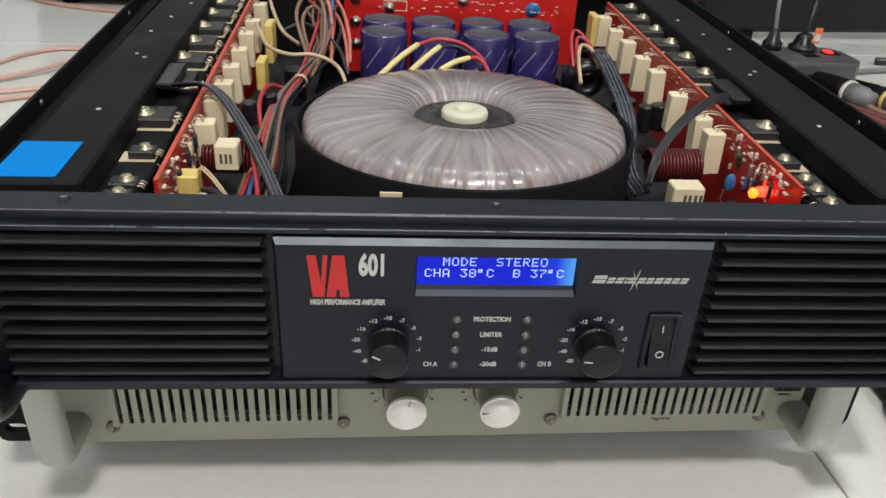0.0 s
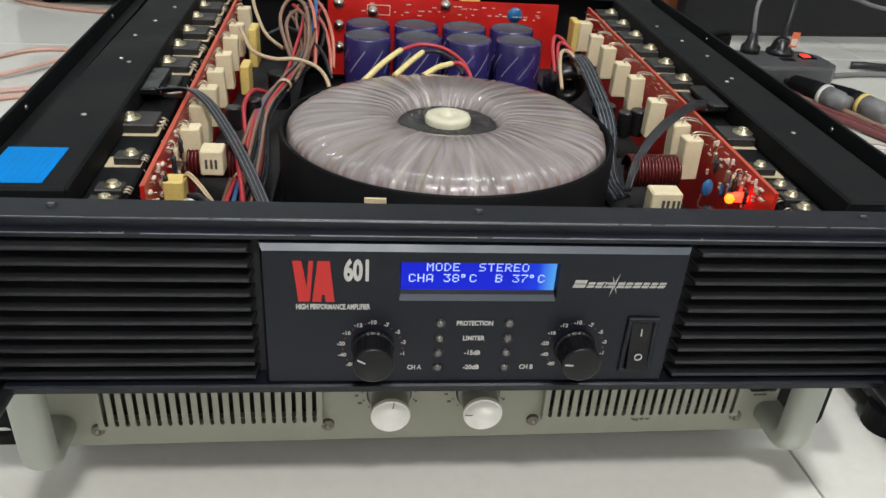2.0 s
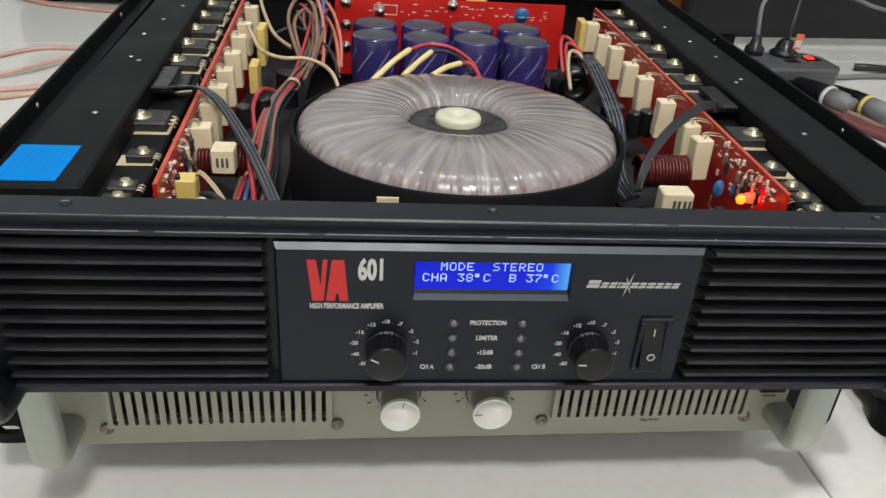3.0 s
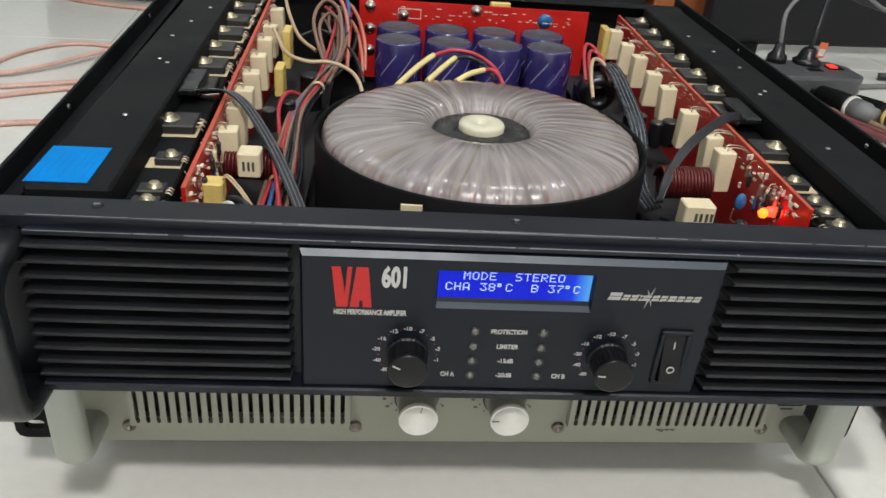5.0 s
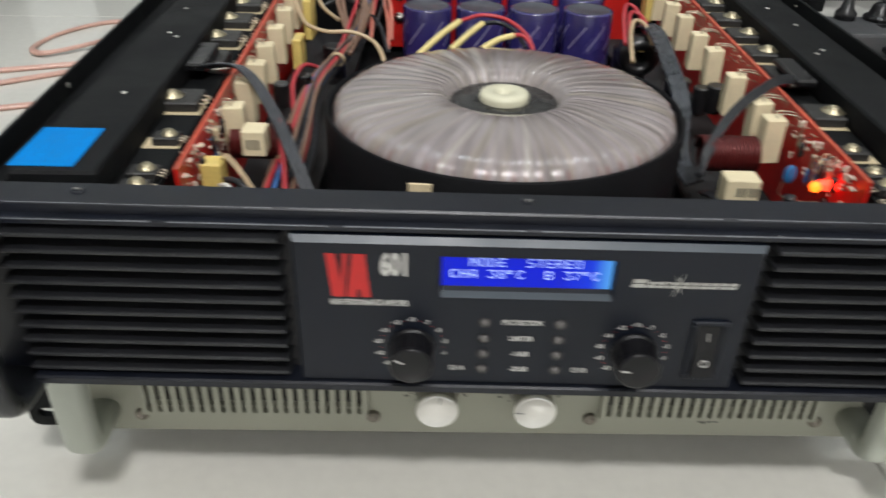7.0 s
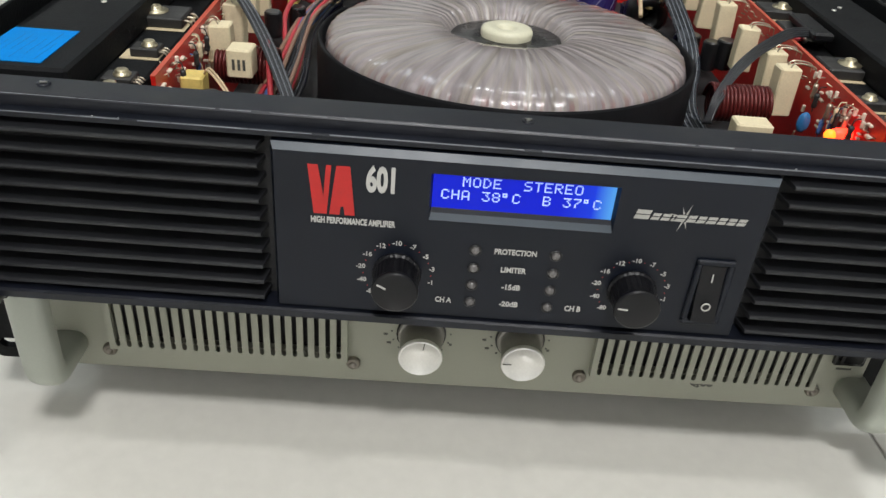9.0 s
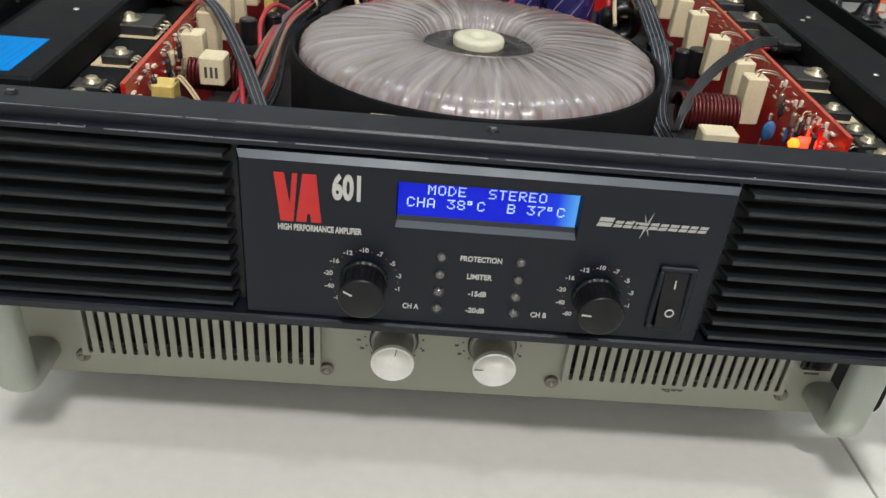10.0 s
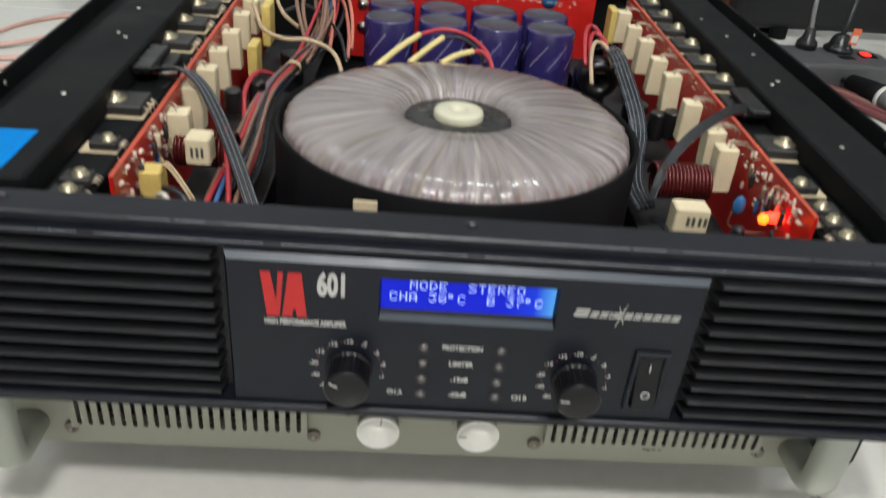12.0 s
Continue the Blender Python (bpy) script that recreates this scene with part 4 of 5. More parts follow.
for s in (-1, 1):
    bm = bm_new()
    round_handle(bm, -0.0065 + s * 0.2010, FY + 0.002, 0.0440, 0.0330, 0.0945, 0.0085, 0.0070, 0.008)
    part("handle", bm, GREYH, LOW, "grey enamelled D-shaped handle")
    bm = bm_new()
    ear_with_slots(bm, s, 0.2065, 0.2413, LZ0, LZ1, FY + 0.002, FY + 0.006, (0.0275, 0.0960), (0.2250, 0.2365))
    bmesh.ops.translate(bm, verts=bm.verts[:], vec=(LOWX, 0, 0))
    part("rack_ear", bm, STEEL, LOW, "black rack ear")
for kx, turn in ((-0.0312, 80), (0.0184, 182)):
    kz = 0.0514
    bm = bm_new()
    lathe(bm, [(0.0124, 0), (0.0124, 0.0010), (0.0108, 0.0014), (0.0108, 0.0010)], (kx, FY, kz), "y", 36)
    part("knob_ring", bm, PLASTIC, LOW)
    bm = bm_new()
    lathe(bm, [(0.0117, 0.0010), (0.0116, 0.0022), (0.0108, 0.0031), (0.0101, 0.0033), (0.0101, 0.0168)], (kx, FY, kz), "y", 48)
    knob = part("knob", bm, ALUDARK, LOW, "turned silver aluminium knob")
    bm = bm_new()
    lathe(bm, [(0.0100, 0.0167), (0.0105, 0.0170), (0.0107, 0.0178), (0.0107, 0.0188), (0.0104, 0.0195), (0.0098, 0.0196), (0.0097, 0.0194), (0, 0.0194)], (kx, FY, kz), "y", 48)
    part("cap", bm, ALU, knob, "bright turned knob face")
    bm = bm_new()
    a = radians(turn)
    d, q = Vector((math.cos(a), math.sin(a))), Vector((-math.sin(a), math.cos(a)))
    prism(bm, [(kx + d.x * r + q.x * w, kz + d.y * r + q.y * w) for r, w in ((0.0056, 0.00020), (0.0098, 0.00020), (0.0098, -0.00020), (0.0056, -0.00020))], FY - 0.0196, FY - 0.0192)
    part("pointer", bm, DARKINK, knob)
    for k in range(13):
        a = radians(222 - 22 * k)
        bm = bm_new()
        lathe(bm, [(0, 0.0002), (0.0005, 0.0002), (0.0005, 0)], (kx + 0.0147 * math.cos(a), FY, kz + 0.0147 * math.sin(a)), "y", 8)
        part("scale_dot", bm, DARKINK, lowfront)
for kx in (-0.0312, 0.0184):
    for dx, dz, n in ((-0.0184, 0.0060, 0.0022), (-0.0178, -0.0016, 0.0020), (-0.0160, -0.0070, 0.0022), (0.0150, -0.0062, 0.0014)):
        bm = bm_new()
        box(bm, kx + dx - n / 2, kx + dx + n / 2, FY - 0.0002, FY, kz + dz - 0.0006, kz + dz + 0.0006)
        part("print_bar", bm, DARKINK, lowfront)
letters("lettering", "Q60", 0.1165, FY - 0.0001, 0.0298, 0.0046, DARKINK, lowfront, width=0.0125, bold=0.0004)
bm = bm_new()
box(bm, 0.1785, 0.1945, FY - 0.0030, FY, 0.0490, 0.0730, 0.0008)
sw = part("power_switch", bm, PLASTIC, LOW)
bm = bm_new()
box(bm, 0.1807, 0.1923, FY - 0.0050, FY - 0.0030, 0.0515, 0.0705, 0.001)
part("rocker", bm, KNOB, sw)
bm = bm_new()
box(bm, 0.1825, 0.1905, FY - 0.0002, FY, 0.0445, 0.0457)
part("print_bar", bm, DARKINK, lowfront)
LOW.matrix_basis = about(0.0, 0.0718, 0.9)

# ---- inside the opened amplifier ----
# transformer
TX, TY, TZ = -0.001, 0.1525, 0.002
bm = bm_new()
lathe(bm, [(0.0926, 0.1076), (0.0932, 0.112), (0.0932, 0.1765), (0.0922, 0.1775), (0.0908, 0.1765), (0.0908, 0.150)], (TX, TY, TZ), "z", 96)
trafo = part("transformer", bm, RUBBER, AMP, "large toroidal transformer in a black band")
bm = bm_new()
SEG = 360
rnd = random.Random(5)
wave = [rnd.uniform(-1, 1) for _ in range(SEG)]
# laps of uneven width, each a shallow step with a soft crest, and finer creases on them
ridge, at = [0.0] * SEG, 0
while at < SEG:
    wide, tall = rnd.randint(3, 9), rnd.uniform(0.3, 1.5)
    for k in range(wide):
        ridge[(at + k) % SEG] = tall * (math.sin(math.pi * (k + 0.5) / wide) - 0.55) + 0.42 * wave[(at + k) % SEG]
    at += wide
prof = [(0.0884, 0.150, 1.2), (0.0893, 0.166, 1.9), (0.0890, 0.1730, 2.4), (0.0876, 0.1772, 2.4), (0.0842, 0.1802, 1.6), (0.0780, 0.1824, 1.1), (0.0680, 0.1840, 0.7), (0.0560, 0.1850, 0.6), (0.0460, 0.1854, 0.7), (0.0385, 0.1851, 0.9), (0.0335, 0.1842, 1.0), (0.0305, 0.1820, 1.0), (0.0280, 0.1791, 0.9), (0.0262, 0.1720, 0.6)]
rings = []
for r, z, k in prof:
    ring = []
    for i in range(SEG):
        a = 2 * math.pi * i / SEG
        amp = 0.00034 * k * ridge[i]
        ring.append(bm.verts.new(((r + amp * 0.7) * math.cos(a), (r + amp * 0.7) * math.sin(a), z - 0.178 + amp)))
    rings.append(ring)
for a, b in zip(rings, rings[1:]):
    for i in range(SEG):
        f = bm.faces.new((a[i], a[(i + 1) % SEG], b[(i + 1) % SEG], b[i]))
        f.smooth = True
bmesh.ops.recalc_face_normals(bm, faces=bm.faces[:])
o = part("winding", bm, FILM, trafo, "winding wrapped in creased clear film, pinkish grey")
o.location = (TX, TY, 0.178 + TZ)
bm = bm_new()
lathe(bm, [(0.0280, 0.1785), (0.0275, 0.1797), (0.0160, 0.1802), (0, 0.1802)], (TX, TY, TZ - 0.001), "z", 40)
part("gauze_disc", bm, POTTING, trafo)
bm = bm_new()
lathe(bm, [(0.0128, 0.1802), (0.0130, 0.1828), (0.0122, 0.1843), (0.0100, 0.1850), (0.0060, 0.1848), (0.0042, 0.1842), (0.0036, 0.1826), (0, 0.1825)], (TX, TY, TZ - 0.001), "z", 40)
part("hub", bm, HUB, trafo, "ivory nylon centre bush")
bm = bm_new()
box(bm, -0.0460, -0.0360, 0.0475, 0.0488, 0.158, 0.178, m=Matrix.Translation((TX, TY, 0)) @ Matrix.Rotation(radians(-2), 4, "Z") @ Matrix.Translation((0.004, -TY + 0.0095, 0)))
part("label", bm, CREAM, trafo)

# reservoir capacitors
bm = bm_new()
lathe(bm, [(0.0186, 0.110), (0.0186, 0.1712), (0.0180, 0.1726), (0.0164, 0.1728)], (0, 0, 0), "z", 40)
sleeve_me = finish(bm, "sleeve", CAPS)
bm = bm_new()
lathe(bm, [(0.0166, 0.1728), (0.0162, 0.1722), (0, 0.1721)], (0, 0, 0), "z", 40)
captop_me = finish(bm, "top", CAPT)
bm = bm_new()
for a0 in range(0, 360, 45):
    pts = []
    for k in range(5):
        a = radians(a0 + k * 10)
        pts.append((0.0187 * math.cos(a), 0.0187 * math.sin(a), 0.146 + k * 0.0045))
    for p, q in zip(pts, pts[1:]):
        f = [bm.verts.new((p[0], p[1], p[2] - 0.0008)), bm.verts.new((q[0], q[1], q[2] - 0.0008)), bm.verts.new((q[0], q[1], q[2] + 0.0008)), bm.verts.new((p[0], p[1], p[2] + 0.0008))]
        bm.faces.new(f)
stripe_me = finish(bm, "stripe", CAPL)
for row, y in enumerate((0.3620, 0.4020)):
    for k in range(4):
        c = new("capacitor", sleeve_me)
        c.parent, c.location = AMP, (-0.0475 + 0.0405 * k, y, 0.002)
        c.rotation_euler = (0, 0, 0.5 * k + 1.3 * row)
        piece("top", captop_me, c, (0, 0, 0))
        piece("stripe", stripe_me, c, (0, 0, 0))

# rear supply board
bm = bm_new()
box(bm, -0.0835, 0.1175, 0.4310, 0.4326, 0.125, 0.1938)
board = part("circuit_board", bm, PCB, AMP, "upright red supply board")
bm = bm_new()
rnd = random.Random(3)
for k in range(46):
    x, z, w, h = rnd.uniform(-0.058, 0.100), rnd.choice((0.1885, 0.1868, 0.1835, 0.1818, 0.1795)), rnd.uniform(0.001, 0.004), 0.0007
    box(bm, x, x + w, 0.4306, 0.4310, z, z + h)
for x0, x1, z0, z1 in ((-0.050, -0.030, 0.1872, 0.1878), (-0.050, -0.030, 0.1790, 0.1796), (-0.050, -0.0494, 0.179, 0.1872), (-0.0306, -0.030, 0.179, 0.1872)):
    box(bm, x0, x1, 0.4306, 0.4310, z0, z1)
tagged(part("print", bm, SILK, board), kind="stuff")
for x, z in ((-0.0740, 0.1880), (-0.0740, 0.1690), (-0.0740, 0.1500), (0.0180, 0.1895), (-0.045, 0.1820)):
    bm = bm_new()
    lathe(bm, [(0.0048, 0), (0.0048, 0.0010), (0.0026, 0.0014), (0.0026, 0.0030), (0, 0.0032)], (x, 0.4310, z), "y", 14)
    part("screw", bm, CHROME, board)
bm = bm_new()
lathe(bm, [(0.0066, 0), (0.0066, 0.0003), (0, 0.0003)], (0.0793, 0.4310, 0.1838), "y", 24)
part("sticker", bm, BLUEDOT, board, "round blue inspection sticker")
bm = bm_new()
box(bm, 0.030, 0.048, 0.4330, 0.4400, 0.185, 0.1970, 0.001)
part("film_capacitor", bm, YELLOW, board)
board.matrix_basis = Matrix.Translation((0.0052, -0.0010, -0.0095))

# heat sinks, boards and transistors along both sides
LONGY = {1: (0.1375, 0.2343, 0.2705, 0.3065, 0.3438, 0.3797, 0.4160), -1: (0.1355, 0.2353, 0.2730, 0.3106, 0.3488, 0.3846, 0.4215)}
RESY = {1: (0.1329, 0.1535, 0.1946, 0.2394, 0.2723, 0.3106, 0.3452, 0.3832), -1: (0.1301, 0.1623, 0.1940, 0.2238, 0.2623, 0.3002, 0.3376, 0.3861)}
for s in (-1, 1):
    dz = 0.0005
    def sx(a, b):
        return sorted((s * a, s * b))
    bm = bm_new()
    lo, hi = sx(0.1515, 0.2050)
    box(bm, lo, hi, 0.030, 0.432, 0.112, 0.1775 + dz, 0.001)
    sink = part("heat_sink", bm, STEEL, AMP, "black heat sink rail")
    bm = bm_new()
    lo, hi = sx(0.1712 if s > 0 else 0.1695, 0.2045)
    box(bm, lo, hi, 0.0345, 0.432, 0.1775 + dz, 0.1913, 0.0012)
    rail = part("cover_rail", bm, STEEL, sink, "black painted cover rail with scuffs")
    for x, y in ((0.185, 0.118), (0.183, 0.205), (0.189, 0.212), (0.187, 0.30), (0.192, 0.262), (0.181, 0.34)):
        bm = bm_new()
        lathe(bm, [(0.0014, 0), (0.0013, 0.0004), (0, 0.0005)], (s * x, y, 0.1913), "z", 8)
        part("screw", bm, CHROME, sink)
    # main board
    y0 = 0.0567 if s > 0 else 0.0525
    bm = bm_new()
    lo, hi = sx(0.1482, 0.1500)
    box(bm, lo, hi, y0, 0.428, 0.1115, 0.1833 + dz)
    pcb = part("circuit_board", bm, PCB, AMP, "long upright red amplifier board")
    bm = bm_new()
    box(bm, lo - 0.0001, hi + 0.0001, y0, 0.428, 0.1833 + dz, 0.1837 + dz)
    part("edge", bm, PCBEDGE, pcb)
    rnd = random.Random(11 + s)
    # tinned lead ends along the board
    bm = bm_new()
    for k in range(150):
        y, z = rnd.uniform(y0 + 0.004, 0.425), rnd.uniform(0.172, 0.1815) + dz
        out = rnd.choice((-1, -1, 1))
        x = s * (0.1482 if out < 0 else 0.1500)
        d = s * out
        tube(bm, [(x, y, z), (x + d * 0.0014, y + rnd.uniform(-0.001, 0.001), z + 0.0006), (x + d * 0.0024, y + rnd.uniform(-0.002, 0.002), z + rnd.uniform(0, 0.0022))], 0.00032, 5, 3)
    tagged(part("lead_end", bm, SOLDER, pcb), kind="stuff")
    # small parts near the front end
    bm = bm_new()
    for k in range(42):
        y, z = rnd.uniform(y0 + 0.004, 0.130), rnd.uniform(0.158, 0.180) + dz
        lo2, hi2 = sx(0.1466, 0.1482)
        w, h = rnd.choice(((0.0035, 0.0012), (0.0014, 0.0034), (0.0022, 0.0010)))
        box(bm, lo2, hi2, y, y + w, z, z + h, 0.0003)
    tagged(part("print", bm, SILK, pcb), kind="stuff")
    for k in range(12):
        y, z = rnd.uniform(y0 + 0.006, 0.125), rnd.uniform(0.158, 0.178) + dz
        bm = bm_new()
        x = s * 0.1440
        lathe(bm, [(0, -0.0035), (0.0011, -0.0034), (0.0013, -0.002), (0.0010, 0), (0.0013, 0.002), (0.0011, 0.0034), (0, 0.0035)], (x, y, z), "z", 10)
        tube(bm, [(x, y, z - 0.0055), (x, y, z + 0.0055), (x + s * 0.003, y, z + 0.0068)], 0.0003, 5, 4)
        part("small_resistor", bm, rnd.choice((BLUEW, BODY, CREAM, BODY, SOLDER)), pcb)
    # cement resistors
    for k, y in enumerate(RESY[s]):
        tilt = rnd.uniform(-0.05, 0.05)
        xr = 0.1358 if s > 0 else 0.1415
        top = 0.1822 if k % 2 else 0.1815
        m = Matrix.Translation((s * xr, y, top)) @ Matrix.Rotation(tilt, 4, "Y") @ Matrix.Rotation(rnd.uniform(-0.1, 0.1), 4, "Z")
        bm = bm_new()
        box(bm, -0.0052, 0.0052, -0.0048, 0.0048, -0.0240, 0.0, 0.0007, m=m)
        res = part("cement_resistor", bm, CEMENT, pcb, "cream ceramic power resistor")
        bm = bm_new()
        for o in (-0.0018, 0.0018):
            tube(bm, [m @ Vector((0, o, -0.001)), m @ Vector((s * 0.002, o, 0.0022)), (s * 0.1470, y + o * 1.5, top + 0.0012), (s * 0.1486, y + o * 1.8, top - 0.003)], 0.00042, 6, 4)
        part("lead", bm, SOLDER, res)
    # transistors with mica pads, washers and screws
    for y in LONGY[s]:
        bm = bm_new()
        lo, hi = sx(0.1522, 0.1708)
        zt = 0.1777 + dz
        box(bm, lo, hi, y - 0.0125, y + 0.0105, zt, zt + 0.0003)
        part("mica_pad", bm, CREAM, sink)
        bm = bm_new()
        lo, hi = sx(0.1535, 0.1706)
        box(bm, lo, hi, y - 0.0098, y + 0.0102, zt + 0.0003, zt + 0.0052, 0.0007)
        tr = part("transistor", bm, BODY, sink, "black power transistor under a zinc washer")
        bm = bm_new()
        lathe(bm, [(0.0058, 0), (0.0058, 0.0006), (0.0030, 0.0009), (0.0029, 0.0022), (0.0024, 0.0027), (0.0011, 0.0027), (0.0010, 0.0019), (0, 0.0019)], (s * (0.1666 if s > 0 else 0.1682), y, zt + 0.0052), "z", 20)
        part("washer_screw", bm, BRASS, tr)
        bm = bm_new()
        for o in (-0.0054, 0, 0.0054):
            tube(bm, [(s * 0.1540, y + o, zt + 0.003), (s * 0.1518, y + o, zt + 0.003), (s * 0.1500, y + o, zt + 0.001)], 0.0006, 6, 3)
        part("lead", bm, SOLDER, tr)
    # small transistors at the front
    for y in ((0.0462, 0.0592, 0.0715, 0.0942) if s > 0 else (0.0431, 0.0565, 0.0912)):
        xr = 0.1578
        zt = 0.1777 + dz
        bm = bm_new()
        lo, hi = sx(0.1530, 0.1650)
        box(bm, lo, hi, y - 0.0046, y + 0.0046, zt, zt + 0.0040, 0.0005)
        tr = part("transistor", bm, BODY, sink, "small black transistor under a zinc screw")
        bm = bm_new()
        lathe(bm, [(0.0034, 0), (0.0034, 0.0007), (0.0024, 0.0008), (0.0025, 0.0020), (0.0020, 0.0024), (0, 0.0024)], (s * xr, y, zt + 0.0040), "z", 16)
        part("washer_screw", bm, BRASS, tr)
        bm = bm_new()
        for o in (-0.0025, 0, 0.0025):
            tube(bm, [(s * 0.1535, y + o, zt + 0.002), (s * 0.1515, y + o, zt + 0.0022), (s * 0.1500, y + o, zt + 0.001)], 0.00045, 6, 3)
        part("lead", bm, SOLDER, tr)
        bm = bm_new()
        lo, hi = sx(0.1528, 0.1690)
        box(bm, lo, hi, y - 0.0064, y + 0.0050, zt - 0.0002, zt + 0.0002)
        if y > 0.09:
            part("mica_pad", bm, CREAM, sink)
        else:
            bm.free()
    # thermal sensor under a black clip
    y, zt = 0.1975, 0.1777 + dz
    bm = bm_new()
    lo, hi = sx(0.1535, 0.1706)
    box(bm, lo, hi, y - 0.0098, y + 0.0100, zt, zt + 0.005, 0.0007)
    tr = part("transistor", bm, BODY, sink)
    bm = bm_new()
    lo, hi = sx(0.1590, 0.1700)
    box(bm, lo, hi, y - 0.0300, y + 0.0080, 0.0, 0.0042, 0.001, m=Matrix.Translation((0, 0, zt + 0.0060)))
    part("sensor_clip", bm, PLASTIC, sink, "black plastic thermal sensor clip")
    bm = bm_new()
    lo, hi = sx(0.1560, 0.1640)
    box(bm, lo, hi, y - 0.016, y - 0.0106, zt + 0.001, zt + 0.0034, 0.0006)
    part("paint_dab", bm, REDW, sink)
    bm = bm_new()
    lathe(bm, [(0, 0), (0.0026, 0), (0.0028, 0.001), (0.0028, 0.011), (0, 0.0112)], (s * 0.1600, y - 0.0175, zt + 0.0035), "x", 14)
    part("sensor", bm, CHROME, sink)

for o in list(AMP.children):
    xs = [v.co.x for v in o.data.vertices] if o.data else [0]
    if o.name.split(".")[0] in ("heat_sink", "circuit_board") and max(xs) < -0.10:
        o.matrix_basis = SKEW if "sink" in o.name else Matrix.Translation((0.0045, 0, 0)) @ SKEW

# blue tape
bm = bm_new()
box(bm, -0.0128, 0.0128, -0.0183, 0.0183, 0, 0.0003, m=Matrix.Translation((-0.1904, 0.0563, 0.1914)) @ Matrix.Rotation(radians(0.9), 4, "Z"))
tape = part("tape", bm, BLUETAPE, AMP, "patch of bright blue tape on the rail")
bm = bm_new()
for k, x in enumerate((-0.0090, -0.0062, -0.0030, 0.0004, 0.0041, 0.0073, 0.0098)):
    a = -0.0150 + 0.004 * (k % 3)
    box(bm, x, x + 0.00022, a, a + 0.018 + 0.004 * (k % 2), 0.0003, 0.00034, m=Matrix.Translation((-0.1904, 0.0563, 0.1914)) @ Matrix.Rotation(radians(-2.0), 4, "Z"))
part("tape_line", bm, TAPELINE, tape)

# inner clutter between board and transformer
def lying(name, x0, x1, y0, y1, z0, z1, material, label="", bevel=0.0008):
    b = bm_new()
    box(b, x0, x1, y0, y1, z0, z1, bevel)
    return part(name, b, material, AMP, label)


lying("cement_resistor", -0.1295, -0.1180, 0.1080, 0.1200, 0.1650, 0.1785, CEMENT, "cream ceramic power resistor, printed")
bm = bm_new()
for k, x in enumerate((-0.1268, -0.1243, -0.1220)):
    box(bm, x, x + 0.0012, 0.1077, 0.1080, 0.1690, 0.1740)
part("print_bar", bm, DARKINK, AMP)
lying("film_capacitor", -0.1395, -0.1300, 0.0730, 0.0830, 0.1620, 0.1775, YELLOW, "yellow film capacitor")
lying("cement_resistor", 0.0985, 0.1145, 0.0840, 0.0950, 0.1560, 0.1715, CEMENT, "cream ceramic power resistor, printed")
bm = bm_new()
for k, x in enumerate((0.1040, 0.1065, 0.1095, 0.1120)):
    box(bm, x, x + 0.0014, 0.0837, 0.0840, 0.1630, 0.1675)
part("print_bar", bm, DARKINK, AMP)
lying("film_capacitor", -0.1330, -0.1270, 0.312, 0.332, 0.160, 0.188, YELLOW, "tall yellow film capacitor")
lying("film_capacitor", -0.1310, -0.1250, 0.255, 0.272, 0.158, 0.178, YELLOW)
lying("film_capacitor", 0.1225, 0.1285, 0.384, 0.402, 0.160, 0.186, YELLOW, "tall yellow film capacitor")
for s, y, z in ((1, 0.1300, 0.1640), (-1, 0.1300, 0.1640)):
    bm = bm_new()
    x0 = s * (0.0990 if s > 0 else 0.1110)
    pts = []
    for k in range(15 * 14 + 1):
        a = 2 * math.pi * k / 14
        pts.append((x0 + s * 0.0019 * k / 14, y + 0.0085 * math.cos(a), z + 0.0085 * math.sin(a)))
    tube(bm, pts, 0.0010, 6, raw=True)
    part("coil", bm, COPPER, AMP, "air-cored coil of dark red copper wire")
    # lower board, coloured dark for the shade deep in the tray
    bm = bm_new()
    lo, hi = sorted((s * 0.1000, s * 0.1470))
    box(bm, lo, hi, 0.040, 0.440, 0.1300, 0.1316)
    part("base_board", bm, DARK, AMP)
for s, x, y, z, r, h in ((-1, 0.1250, 0.188, 0.170, 0.0048, 0.010), (-1, 0.1170, 0.215, 0.165, 0.005, 0.012), (1, 0.1220, 0.215, 0.164, 0.005, 0.012), (1, 0.1300, 0.213, 0.166, 0.0058, 0.012), (1, 0.113, 0.235, 0.160, 0.008, 0.016), (-1, 0.112, 0.31, 0.15, 0.008, 0.02), (1, 0.100, 0.318, 0.150, 0.0125, 0.025), (1, 0.126, 0.078, 0.165, 0.003, 0.006)):
    bm = bm_new()
    cyl(bm, (s * x, y, z - h), r, h * 1.4, "z", 20, 0.0008)
    part("small_capacitor", bm, PLASTIC, AMP)
bm = bm_new()
lathe(bm, [(0, -0.0012), (0.0040, -0.0010), (0.0048, 0), (0.0040, 0.0010), (0, 0.0012)], (0.1290, 0.0910, 0.1720), "y", 18, m=Matrix.Diagonal((0.62, 1, 1, 1)) @ axis_matrix("y"))
part("disc_capacitor", bm, BLUEDOT, AMP, "blue disc capacitor")
bm = bm_new()
tube(bm, [(0.1275, 0.0930, 0.1670), (0.1280, 0.0940, 0.1600), (0.1380, 0.095, 0.156), (0.1482, 0.095, 0.156)], 0.0004, 6)
part("lead", bm, SOLDER, AMP)
bm = bm_new()
lathe(bm, [(0, 0), (0.0026, 0), (0.0026, 0.0065), (0.0018, 0.0084), (0, 0.0090)], (0.1460, 0.0810, 0.1718), "x", 16, m=Matrix.Rotation(radians(-90), 4, "Y"))
led = part("led", bm, REDGLOW, AMP, "lit red LED")
bm = bm_new()
